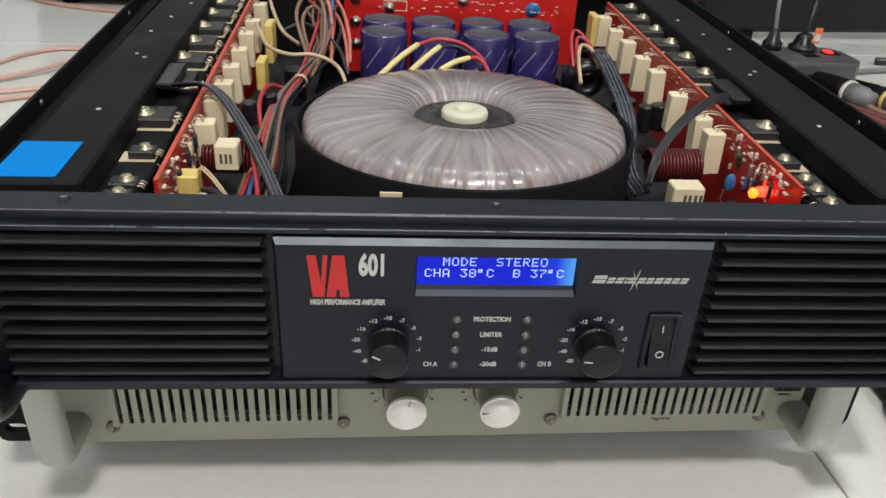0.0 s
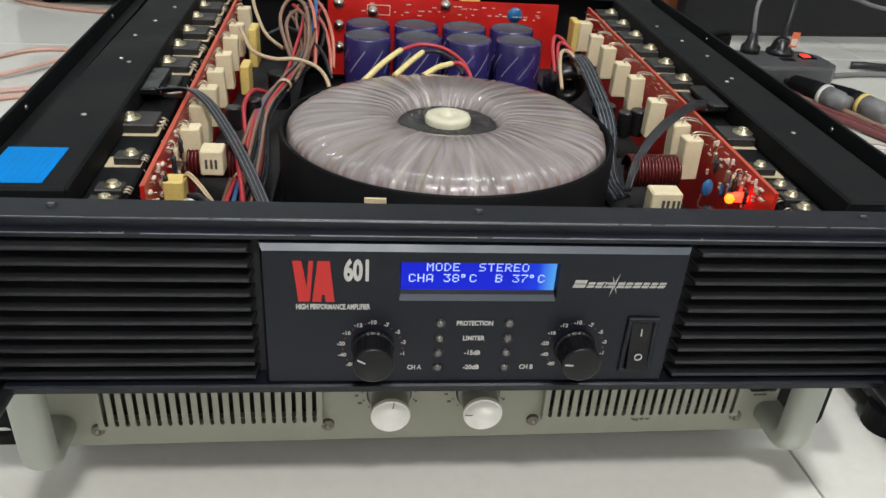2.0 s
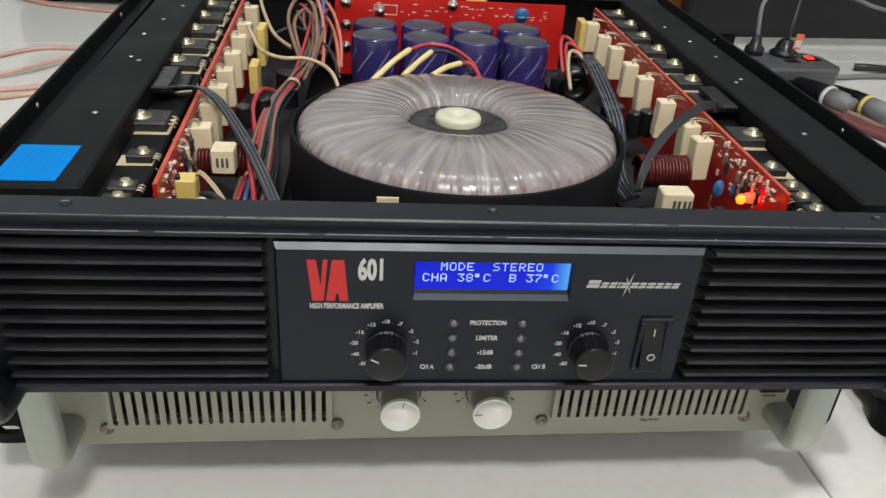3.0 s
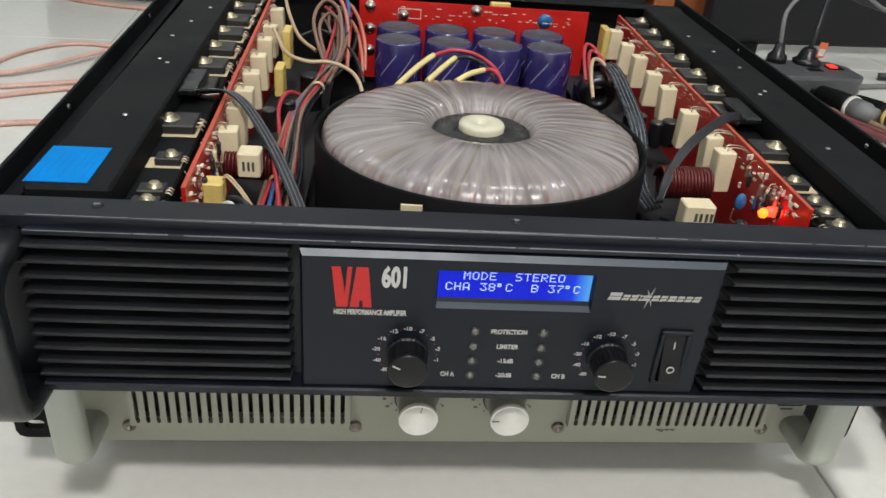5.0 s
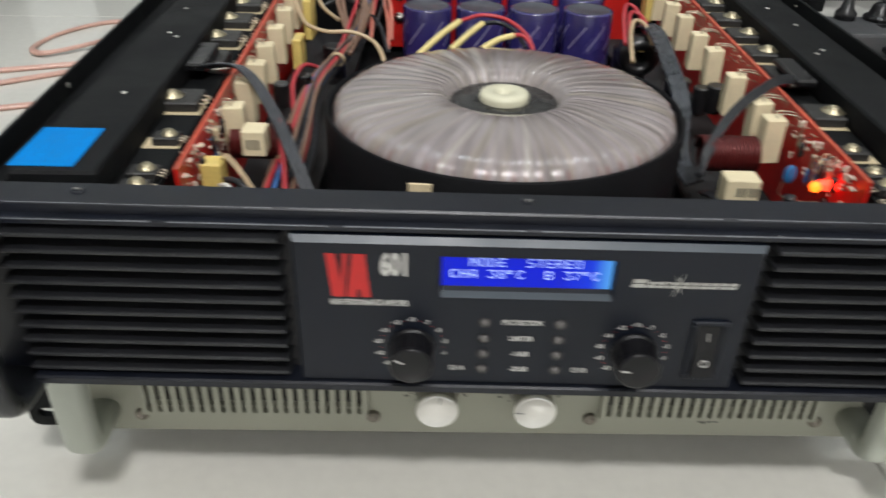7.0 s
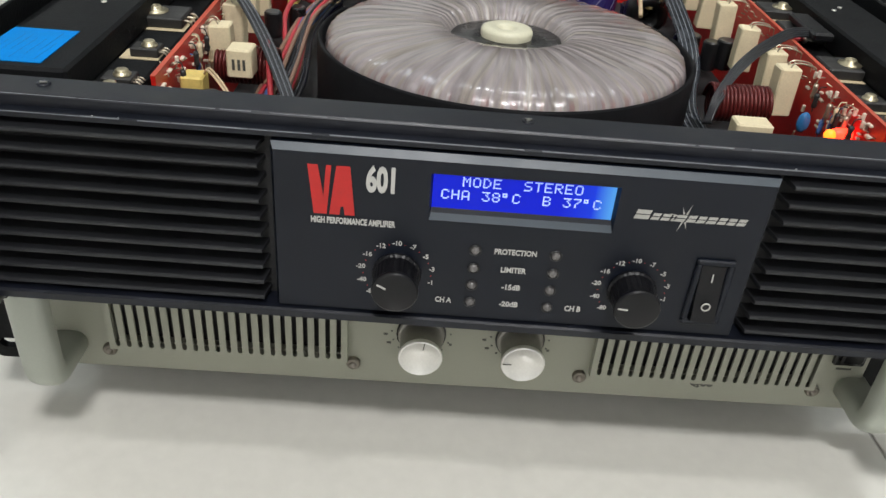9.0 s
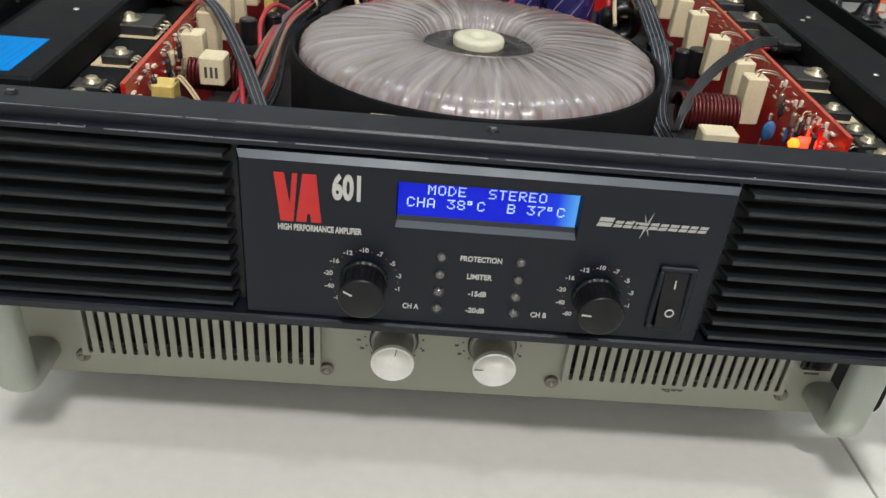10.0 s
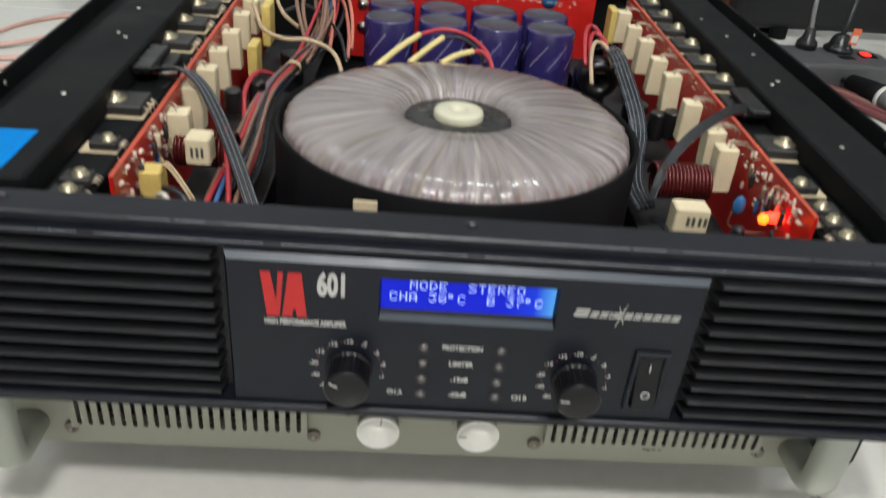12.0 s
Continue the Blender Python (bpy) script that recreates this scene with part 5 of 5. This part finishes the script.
lathe(bm, [(0, -0.0026), (0.0018, -0.0019), (0.0026, 0), (0.0018, 0.0019), (0, 0.0026)], (0.1362, 0.0790, 0.1718), "z", 12)
part("led_tip", bm, HOTGLOW, led)

# ribbons and wires
def wire(pts, r, material, label="", name="wire"):
    b = bm_new()
    tube(b, pts, r, 8, 7)
    return part(name, b, material, AMP, label)


for dy in (0.0, 0.0026):
    wire([(-0.1310, 0.079 + dy, 0.1770), (-0.1285, 0.077 + dy, 0.1795), (-0.1240, 0.073 + dy, 0.1775), (-0.1190, 0.069 + dy, 0.1730), (-0.1130, 0.066 + dy, 0.1640)], 0.00055, BEIGEW, "thin cream wire beside the film capacitor")


FLAT = (
    ([(-0.160, 0.168, 0.189), (-0.150, 0.164, 0.1915), (-0.141, 0.162, 0.1915), (-0.132, 0.154, 0.1880), (-0.123, 0.140, 0.1830), (-0.112, 0.119, 0.1765), (-0.102, 0.100, 0.1670), (-0.091, 0.082, 0.1500)], (0.6, 0.6, -0.3), 6, 0.0007, 0.0014, BLACKW, (-0.0028, 0.0, 0.0028), "flat black sensor cable with grey lines"),
    ([(0.166, 0.180, 0.1870), (0.150, 0.174, 0.1885), (0.138, 0.163, 0.1880), (0.123, 0.150, 0.1835), (0.110, 0.136, 0.177), (0.101, 0.123, 0.170), (0.095, 0.113, 0.159)], (0.25, 0.75, 0.6), 5, 0.0007, 0.0011, BLACKW, (), "flat black sensor cable"),
    ([(0.101, 0.322, 0.164), (0.106, 0.312, 0.177), (0.109, 0.290, 0.179), (0.109, 0.254, 0.174), (0.1105, 0.225, 0.165), (0.110, 0.205, 0.156), (0.104, 0.182, 0.150), (0.1005, 0.160, 0.145), (0.104, 0.143, 0.140)], (0.95, -0.1, 0.2), 7, 0.0009, 0.0015, GREYW, (-0.0035, -0.0012, 0.0012, 0.0035), "flat dark grey ribbon cable with white lines"),
)
for pts, side, strands, r, gap, material, lines, label in FLAT:
    bm = bm_new()
    ribbon(bm, pts, side, strands, r, gap)
    cable = part("ribbon_cable", bm, material, AMP, label)
    if lines:
        bm = bm_new()
        ribbon_stripes(bm, pts, side, lines, r)
        part("line", bm, RIBLINE, cable)
bm = bm_new()
ribbon(bm, [(0.100, 0.110, 0.152), (0.100, 0.092, 0.158), (0.104, 0.078, 0.152), (0.108, 0.060, 0.140)], (1, 0.2, 0.1), 6, 0.0008, 0.0014)
part("ribbon_cable", bm, BLACKW, AMP)
bm = bm_new()
lathe(bm, [(0.006, -0.008), (0.011, -0.0085), (0.0140, -0.005), (0.0140, 0.005), (0.011, 0.0085), (0.006, 0.008), (0.006, -0.008)], (0.1010, 0.300, 0.160), "y", 28)
part("choke", bm, PLASTIC, AMP, "black ring choke")

rnd = random.Random(21)
cols = (BROWNW, GREYW, BROWNW, BLACKW, BLUEW, BROWNW, GREYW, BLACKW, BROWNW, REDW, BLUEW, BROWNW, BLACKW, GREYW, REDW, BROWNW)
for k, c in enumerate(cols):
    j = lambda a: rnd.uniform(-a, a)
    lane = (k % 8) / 8 * 0.016
    z0 = 0.146 + (k // 8) * 0.008
    wire([(-0.1180 + lane + j(.003), 0.040, z0 - 0.01), (-0.1170 + lane + j(.002), 0.090, z0 + j(.003)), (-0.1180 + lane + j(.002), 0.150, z0 + 0.004 + j(.003)), (-0.1150 + lane * 0.5, 0.215, z0 + 0.010), (-0.1050 + lane * 0.4, 0.265, z0 + 0.013 + j(.003)), (-0.0980 + lane * 0.6 + j(.004), 0.315, z0 + 0.020 + j(.004)), (-0.1000 + lane + j(.006), 0.365, z0 + 0.030 + j(.006)), (-0.1040 + lane + j(.008), 0.410, z0 + 0.034 + j(.006)), (-0.105 + lane, 0.440, z0 + 0.02)], 0.0012, c)
for x, y, z in ((-0.1020, 0.255, 0.168), (-0.1110, 0.120, 0.160)):
    bm = bm_new()
    lathe(bm, [(0.0040, -0.0020), (0.0050, 0), (0.0040, 0.0020)], (x, y, z - 0.002), "y", 14)
    part("cable_tie", bm, BEIGEW, AMP)
# looping wires at the rear
for k, (c, pts) in enumerate((
    (BROWNW, [(-0.100, 0.300, 0.165), (-0.112, 0.335, 0.190), (-0.106, 0.365, 0.200), (-0.094, 0.350, 0.196), (-0.090, 0.315, 0.180), (-0.094, 0.280, 0.168)]),
    (BROWNW, [(-0.098, 0.300, 0.165), (-0.108, 0.338, 0.185), (-0.102, 0.358, 0.192), (-0.092, 0.340, 0.188), (-0.089, 0.310, 0.175), (-0.096, 0.270, 0.165)]),
    (PINKW, [(-0.106, 0.400, 0.206), (-0.098, 0.380, 0.203), (-0.090, 0.360, 0.194), (-0.086, 0.335, 0.180), (-0.085, 0.305, 0.165)]),
    (BLUEW, [(-0.098, 0.420, 0.202), (-0.092, 0.395, 0.200), (-0.088, 0.370, 0.190), (-0.092, 0.335, 0.176), (-0.098, 0.30, 0.165)]),
    (REDW, [(-0.094, 0.410, 0.196), (-0.089, 0.385, 0.190), (-0.086, 0.355, 0.178), (-0.088, 0.320, 0.168)]),
    (PINKW, [(-0.088, 0.400, 0.190), (-0.080, 0.375, 0.185), (-0.074, 0.350, 0.172), (-0.073, 0.335, 0.155)]),
    (PINKW, [(-0.092, 0.395, 0.184), (-0.082, 0.370, 0.178), (-0.076, 0.345, 0.165), (-0.075, 0.330, 0.150)]),
    (BEIGEW, [(-0.140, 0.322, 0.187), (-0.134, 0.305, 0.184), (-0.126, 0.285, 0.180), (-0.111, 0.275, 0.178), (-0.096, 0.276, 0.178), (-0.083, 0.275, 0.174), (-0.075, 0.263, 0.170), (-0.070, 0.250, 0.160)]),
    (BEIGEW, [(-0.140, 0.395, 0.192), (-0.134, 0.370, 0.186), (-0.124, 0.345, 0.176), (-0.110, 0.330, 0.170)]),
    (BLACKW, [(-0.126, 0.350, 0.174), (-0.110, 0.352, 0.180), (-0.095, 0.338, 0.178), (-0.080, 0.315, 0.172), (-0.072, 0.290, 0.160)]),
    (REDW, [(-0.108, 0.250, 0.160), (-0.118, 0.225, 0.172), (-0.121, 0.200, 0.168), (-0.116, 0.175, 0.155)]),
    (REDW, [(-0.116, 0.135, 0.176), (-0.113, 0.120, 0.176), (-0.108, 0.100, 0.160), (-0.105, 0.080, 0.145)]),
    (WHITEW, [(-0.1270, 0.060, 0.174), (-0.122, 0.054, 0.177), (-0.117, 0.050, 0.172), (-0.112, 0.052, 0.170)]),
    (WHITEW, [(-0.1270, 0.058, 0.171), (-0.122, 0.050, 0.174), (-0.116, 0.046, 0.170), (-0.110, 0.050, 0.166)]),
    (BLACKW, [(-0.125, 0.062, 0.176), (-0.119, 0.057, 0.178), (-0.113, 0.053, 0.175), (-0.108, 0.052, 0.166)]),
    (REDW, [(-0.024, 0.274, 0.1875), (-0.010, 0.284, 0.1890), (0.006, 0.282, 0.1875), (0.018, 0.268, 0.1830), (0.022, 0.250, 0.1790)]),
    (BLACKW, [(-0.009, 0.274, 0.1865), (0.002, 0.278, 0.1860), (0.012, 0.270, 0.1830), (0.018, 0.252, 0.1780)]),
    (REDW, [(0.088, 0.285, 0.172), (0.090, 0.310, 0.184), (0.096, 0.330, 0.187), (0.103, 0.325, 0.183), (0.106, 0.305, 0.172)]),
    (REDW, [(0.091, 0.280, 0.170), (0.093, 0.305, 0.181), (0.098, 0.322, 0.184), (0.106, 0.318, 0.180), (0.109, 0.300, 0.168)]),
    (REDW, [(0.010, 0.256, 0.1845), (0.016, 0.258, 0.1840), (0.021, 0.252, 0.1805), (0.023, 0.242, 0.1760)]),
    (BEIGEW, [(0.090, 0.265, 0.166), (0.091, 0.285, 0.178), (0.096, 0.303, 0.183), (0.104, 0.304, 0.180), (0.108, 0.292, 0.170)]),
)):
    wire(pts, 0.0014 if c is not WHITEW else 0.0011, c)
for pts in ([(-0.049, 0.228, 0.1790), (-0.036, 0.254, 0.1840), (-0.024, 0.274, 0.1875)], [(-0.029, 0.238, 0.1800), (-0.018, 0.258, 0.1840), (-0.009, 0.274, 0.1865)], [(-0.010, 0.238, 0.1810), (0.000, 0.249, 0.1835), (0.010, 0.256, 0.1845)]):
    wire(pts, 0.0020, YSLEEVE, "pale yellow sleeving", "sleeve")

LOOSE = ("transformer", "capacitor", "small_capacitor", "film_capacitor", "cement_resistor", "print_bar", "coil", "base_board", "disc_capacitor", "lead", "led", "ribbon_cable", "choke", "wire", "cable_tie", "sleeve")
for o in AMP.children:
    if o.name.split(".")[0] in LOOSE:
        o.matrix_basis = SETTLE @ o.matrix_basis

# ---- things round about ----
def floor_cable(pts, r, material, label, name="speaker_cable"):
    b = bm_new()
    for o in (-1, 1):
        tube(b, [(x + o * r * 0.3, y + o * r * 0.9, r + z) for x, y, z in pts], r, 8, 8)
    solid(name, b, material, label, "cable", group="speaker cables on the floor")


floor_cable([(-0.724, 0.581, 0), (-0.636, 0.624, 0), (-0.573, 0.641, 0), (-0.480, 0.675, 0), (-0.386, 0.713, 0), (-0.236, 0.770, 0)], 0.0026, SPEAKW, "copper-coloured twin speaker cable on the tiles")
floor_cable([(-0.716, 0.524, 0), (-0.628, 0.567, 0), (-0.552, 0.596, 0), (-0.471, 0.649, 0), (-0.402, 0.680, 0), (-0.286, 0.694, 0)], 0.0026, SPEAKW, "copper-coloured twin speaker cable on the tiles")
floor_cable([(-0.699, 0.458, 0), (-0.601, 0.500, 0), (-0.521, 0.528, 0), (-0.444, 0.557, 0), (-0.356, 0.570, 0), (-0.249, 0.581, 0)], 0.0026, SPEAKW, "copper-coloured twin speaker cable on the tiles")
floor_cable([(-0.675, 0.600, 0), (-0.562, 0.486, 0), (-0.487, 0.409, 0), (-0.428, 0.352, 0), (-0.372, 0.293, 0), (-0.294, 0.245, 0)], 0.0026, SPEAKW, "copper-coloured twin speaker cable on the tiles")
floor_cable([(-0.343, 0.760, 0), (-0.399, 0.816, 0), (-0.432, 0.849, 0), (-0.492, 0.848, 0), (-0.534, 0.797, 0), (-0.546, 0.736, 0), (-0.522, 0.708, 0.002), (-0.478, 0.741, 0.004), (-0.428, 0.806, 0.006), (-0.379, 0.862, 0.004), (-0.311, 0.909, 0)], 0.0026, SPEAKW, "looped copper-coloured twin speaker cable on the tiles")
floor_cable([(-0.675, 1.191, 0), (-0.627, 1.133, 0), (-0.564, 1.092, 0), (-0.464, 1.065, 0), (-0.355, 1.057, 0), (-0.231, 1.076, 0)], 0.0030, SPEAKW, "copper-coloured twin speaker cable on the tiles")

# foam pad
FO = thing("foam_pad", "torn white foam pad on yellow sponge, on the tiles", "foam")
bm = bm_new()
box(bm, -0.675, -0.573, 0.568, 0.668, 0.0, 0.014, 0.004, 2)
part("sponge", bm, FOAMY, FO)
bm = bm_new()
t = bmesh.new()
bmesh.ops.create_cube(t, size=1.0)
bmesh.ops.subdivide_edges(t, edges=t.edges[:], cuts=6, use_grid_fill=True)
for v in t.verts:
    p = Vector((v.co.x * 0.105, v.co.y * 0.085, v.co.z * 0.026))
    p += 0.006 * Vector(noise.noise_vector(p * 30))
    v.co = p + Vector((-0.622, 0.619, 0.0265))
for f in t.faces:
    f.smooth = True
merge(bm, t)
part("foam", bm, FOAM, FO)

# dark bags and loudspeaker boxes
def cabinet(x0, x1, y0, y1, z1, label, name="speaker_cabinet", bevel=0.012, turn=0.0):
    b = bm_new()
    cx, cy = (x0 + x1) / 2, (y0 + y1) / 2
    m = Matrix.Translation((cx, cy, 0)) @ Matrix.Rotation(radians(turn), 4, "Z")
    box(b, x0 - cx, x1 - cx, y0 - cy, y1 - cy, 0.012, z1, bevel, 3, m=m)
    speaker = name == "speaker_cabinet"
    root = thing(name, label, "speaker" if speaker else "case", group="black cabinets" if speaker else "")
    part("body", b, VINYL, root)
    for ox in (-1, 1):
        for oy in (-1, 1):
            b = bm_new()
            cyl(b, m @ Vector((ox * (x1 - x0) * 0.4, oy * (y1 - y0) * 0.4, 0)), 0.014, 0.016)
            part("foot", b, RUBBER, root)
    return root


cabinet(-0.62, -0.08, 1.10, 1.44, 0.30, "black vinyl cabinet standing on the tiles")
cabinet(-1.16, -0.70, 0.76, 1.08, 0.26, "black vinyl cabinet standing on the tiles", turn=12)
cabinet(0.473, 1.273, 1.055, 1.100, 0.55, "tall shallow black vinyl case behind the power strip", "flight_case", turn=6)
cabinet(-0.04, 0.40, 1.12, 1.42, 0.60, "black vinyl cabinet behind the opened amplifier")
cabinet(0.2835, 0.375, 0.060, 0.420, 0.052, "low black case standing beside the amplifiers", "equipment_case", 0.004)
bm = bm_new()
box(bm, 0.415, 0.575, 1.13, 1.32, 0.0, 0.34, 0.006, 2)
solid("wooden_box", bm, ORANGE, "orange-brown wooden box behind the cabinets", "box")

# power strip
ST = thing("power_strip", "black power strip with a lit red switch, on the tiles", "power strip", (0.557, 0.828, 0))
ST.rotation_euler = (0, 0, radians(3))
bm = bm_new()
outline = [(-0.078, -0.036), (-0.070, -0.042), (0.062, -0.042), (0.078, -0.024), (0.078, 0.020), (0.060, 0.042), (-0.070, 0.042), (-0.078, 0.036)]
rings = [[bm.verts.new((x * k, y * k, z)) for x, y in outline] for z, k in ((0.0, 0.99), (0.003, 1.0), (0.029, 1.0), (0.0325, 0.975), (0.0335, 0.94))]
for a, b in zip(rings, rings[1:]):
    for k in range(8):
        bm.faces.new((a[k], a[(k + 1) % 8], b[(k + 1) % 8], b[k]))
bm.faces.new(rings[0][::-1]), bm.faces.new(rings[-1])
part("body", bm, STRIP, ST)
bm = bm_new()
box(bm, 0.036, 0.060, -0.002, 0.016, 0.0335, 0.0352, 0.001)
part("switch_frame", bm, RUBBER, ST)
bm = bm_new()
box(bm, 0.038, 0.050, 0.000, 0.014, 0.0352, 0.0375, 0.001)
part("switch", bm, SWGLOW, ST, "lit red rocker switch")
bm = bm_new()
box(bm, 0.000, 0.022, -0.012, 0.002, 0.0335, 0.0339, 0.0001)
part("socket", bm, RUBBER, ST)
bm = bm_new()
lathe(bm, [(0, 0.0335), (0.0200, 0.0335), (0.0205, 0.0385), (0.0185, 0.0400), (0.0150, 0.0420), (0.0120, 0.0520), (0.0080, 0.0570), (0, 0.0575)], (0.014, 0.026, 0), "z", 24)
pl = part("plug", bm, PLASTIC, ST, "black moulded plug")
bm = bm_new()
tube(bm, [(0.014, 0.026, 0.056), (0.018, 0.030, 0.085), (0.040, 0.060, 0.125), (0.085, 0.110, 0.128), (0.140, 0.140, 0.105), (0.200, 0.150, 0.090)], 0.0034, 10, 8)
part("cord", bm, BLACKW, pl)
bm = bm_new()
box(bm, 0.009, 0.021, 0.004, 0.0052, 0.050, 0.072, 0.0004, m=Matrix.Translation((0, 0, 0)) @ Matrix.Rotation(radians(4), 4, "Y"))
tag_ob = part("tag", bm, TAGM, pl, "orange-red paper tag on a cord")
bm = bm_new()
box(bm, 0.0105, 0.0195, 0.0036, 0.0040, 0.053, 0.063, m=Matrix.Rotation(radians(4), 4, "Y"))
part("tag_print", bm, WHITEW, tag_ob)
bm = bm_new()
lathe(bm, [(0, 0.0335), (0.0145, 0.0335), (0.0140, 0.0430), (0.0090, 0.0480), (0.0060, 0.0620), (0, 0.0625)], (-0.032, 0.030, 0), "z", 20)
pl = part("plug", bm, PLASTIC, ST, "black moulded plug with a grey cord")
bm = bm_new()
tube(bm, [(-0.032, 0.030, 0.060), (-0.034, 0.034, 0.088), (-0.030, 0.040, 0.106), (-0.010, 0.050, 0.124), (0.030, 0.060, 0.136), (0.090, 0.070, 0.132), (0.150, 0.080, 0.105), (0.215, 0.085, 0.090), (0.300, 0.09, 0.088)], 0.0030, 10, 8)
part("cord", bm, GREYCORD, pl)
bm = bm_new()
tube(bm, [(0.632, 0.832, 0.012), (0.665, 0.850, 0.005), (0.720, 0.862, 0.0045), (0.800, 0.868, 0.0045), (0.95, 0.90, 0.0045)], 0.0040, 10, 8)
solid("extension_cable", bm, GREYCORD, "grey power cord on the tiles", "cable")
bm = bm_new()
tube(bm, [(0.720, 0.905, 0.006), (0.738, 0.898, 0.008), (0.775, 0.896, 0.007), (0.86, 0.905, 0.005)], 0.0055, 8, 6)
solid("cord_end", bm, BLACKW, "black cord end lying on the tiles", "cable")


def audio_plug(at, way, ring, label):
    """A cable connector lying on the floor: ribbed sleeve, barrel, coloured ring and cord."""
    root = thing("audio_plug", label, "plug", group="cable plugs on the floor")
    a, d = Vector(at), Vector(way).normalized()
    m = Matrix.Translation(a) @ d.to_track_quat("Z", "Y").to_matrix().to_4x4()
    b = bm_new()
    prof = [(0, 0), (0.0095, 0.001)]
    for k in range(7):
        prof += [(0.0112 + 0.0006 * k, 0.004 + 0.0055 * k), (0.0104 + 0.0006 * k, 0.0075 + 0.0055 * k)]
    lathe(b, prof + [(0.0150, 0.046), (0.0150, 0.058), (0, 0.0585)], (0, 0, 0), "z", 24, m=m)
    part("sleeve", b, RUBBER, root)
    b = bm_new()
    lathe(b, [(0.0146, 0.0585), (0.0158, 0.0590), (0.0158, 0.0640), (0.0146, 0.0645)], (0, 0, 0), "z", 24, m=m)
    part("ring", b, ring, root)
    b = bm_new()
    lathe(b, [(0, 0.0640), (0.0145, 0.0640), (0.0145, 0.0860), (0.0120, 0.0890), (0.0120, 0.1000), (0, 0.1005)], (0, 0, 0), "z", 24, m=m)
    part("barrel", b, GREYCORD, root)
    b = bm_new()
    tube(b, [a, a - d * 0.03 + Vector((0, 0, -0.004)), a - d * 0.09 + Vector((-0.02, 0.01, -0.009)), a - d * 0.16 + Vector((-0.06, 0.04, -0.010))], 0.0042, 10, 8)
    part("cord", b, BLACKW, root)


audio_plug((0.556, 0.775, 0.0160), (0.30, -0.95, 0), WHITEW, "black cable plug with a white ring, on the tiles")
audio_plug((0.592, 0.742, 0.0160), (0.30, -0.95, 0), YELLOW, "black cable plug with a yellow ring, on the tiles")
for k, (dx, dy, c) in enumerate(((0.0, 0.0, DULLRED), (0.013, 0.004, DULLRED), (-0.010, -0.012, DULLRED), (0.020, -0.020, BROWNW))):
    bm = bm_new()
    tube(bm, [(0.500 + dx, 0.800 + dy, 0.005), (0.535 + dx, 0.750 + dy, 0.006), (0.560 + dx, 0.705 + dy, 0.005 + 0.004 * (k % 2)), (0.585 + dx, 0.645 + dy, 0.006), (0.600 + dx * 0.5, 0.600 + dy, 0.005), (0.640, 0.500 + dy, 0.005)], 0.0042, 10, 8)
    solid("audio_lead", bm, c, "dull red lead lying on the tiles", "cable", group="red leads on the floor")
TB = thing("terminal_plug", "green terminal plug with grey leads on the tiles", "connector")
bm = bm_new()
box(bm, 0.508, 0.536, 0.545, 0.562, 0.0, 0.020, 0.002, 2)
part("housing", bm, GREEN, TB)
for k in range(3):
    bm = bm_new()
    tube(bm, [(0.534, 0.549 + 0.005 * k, 0.010), (0.555, 0.546 + 0.004 * k, 0.012), (0.590, 0.530 + 0.006 * k, 0.005), (0.650, 0.50, 0.004)], 0.0022, 8, 6)
    part("lead", bm, (WHITEW, GREYCORD, BEIGEW)[k], TB)
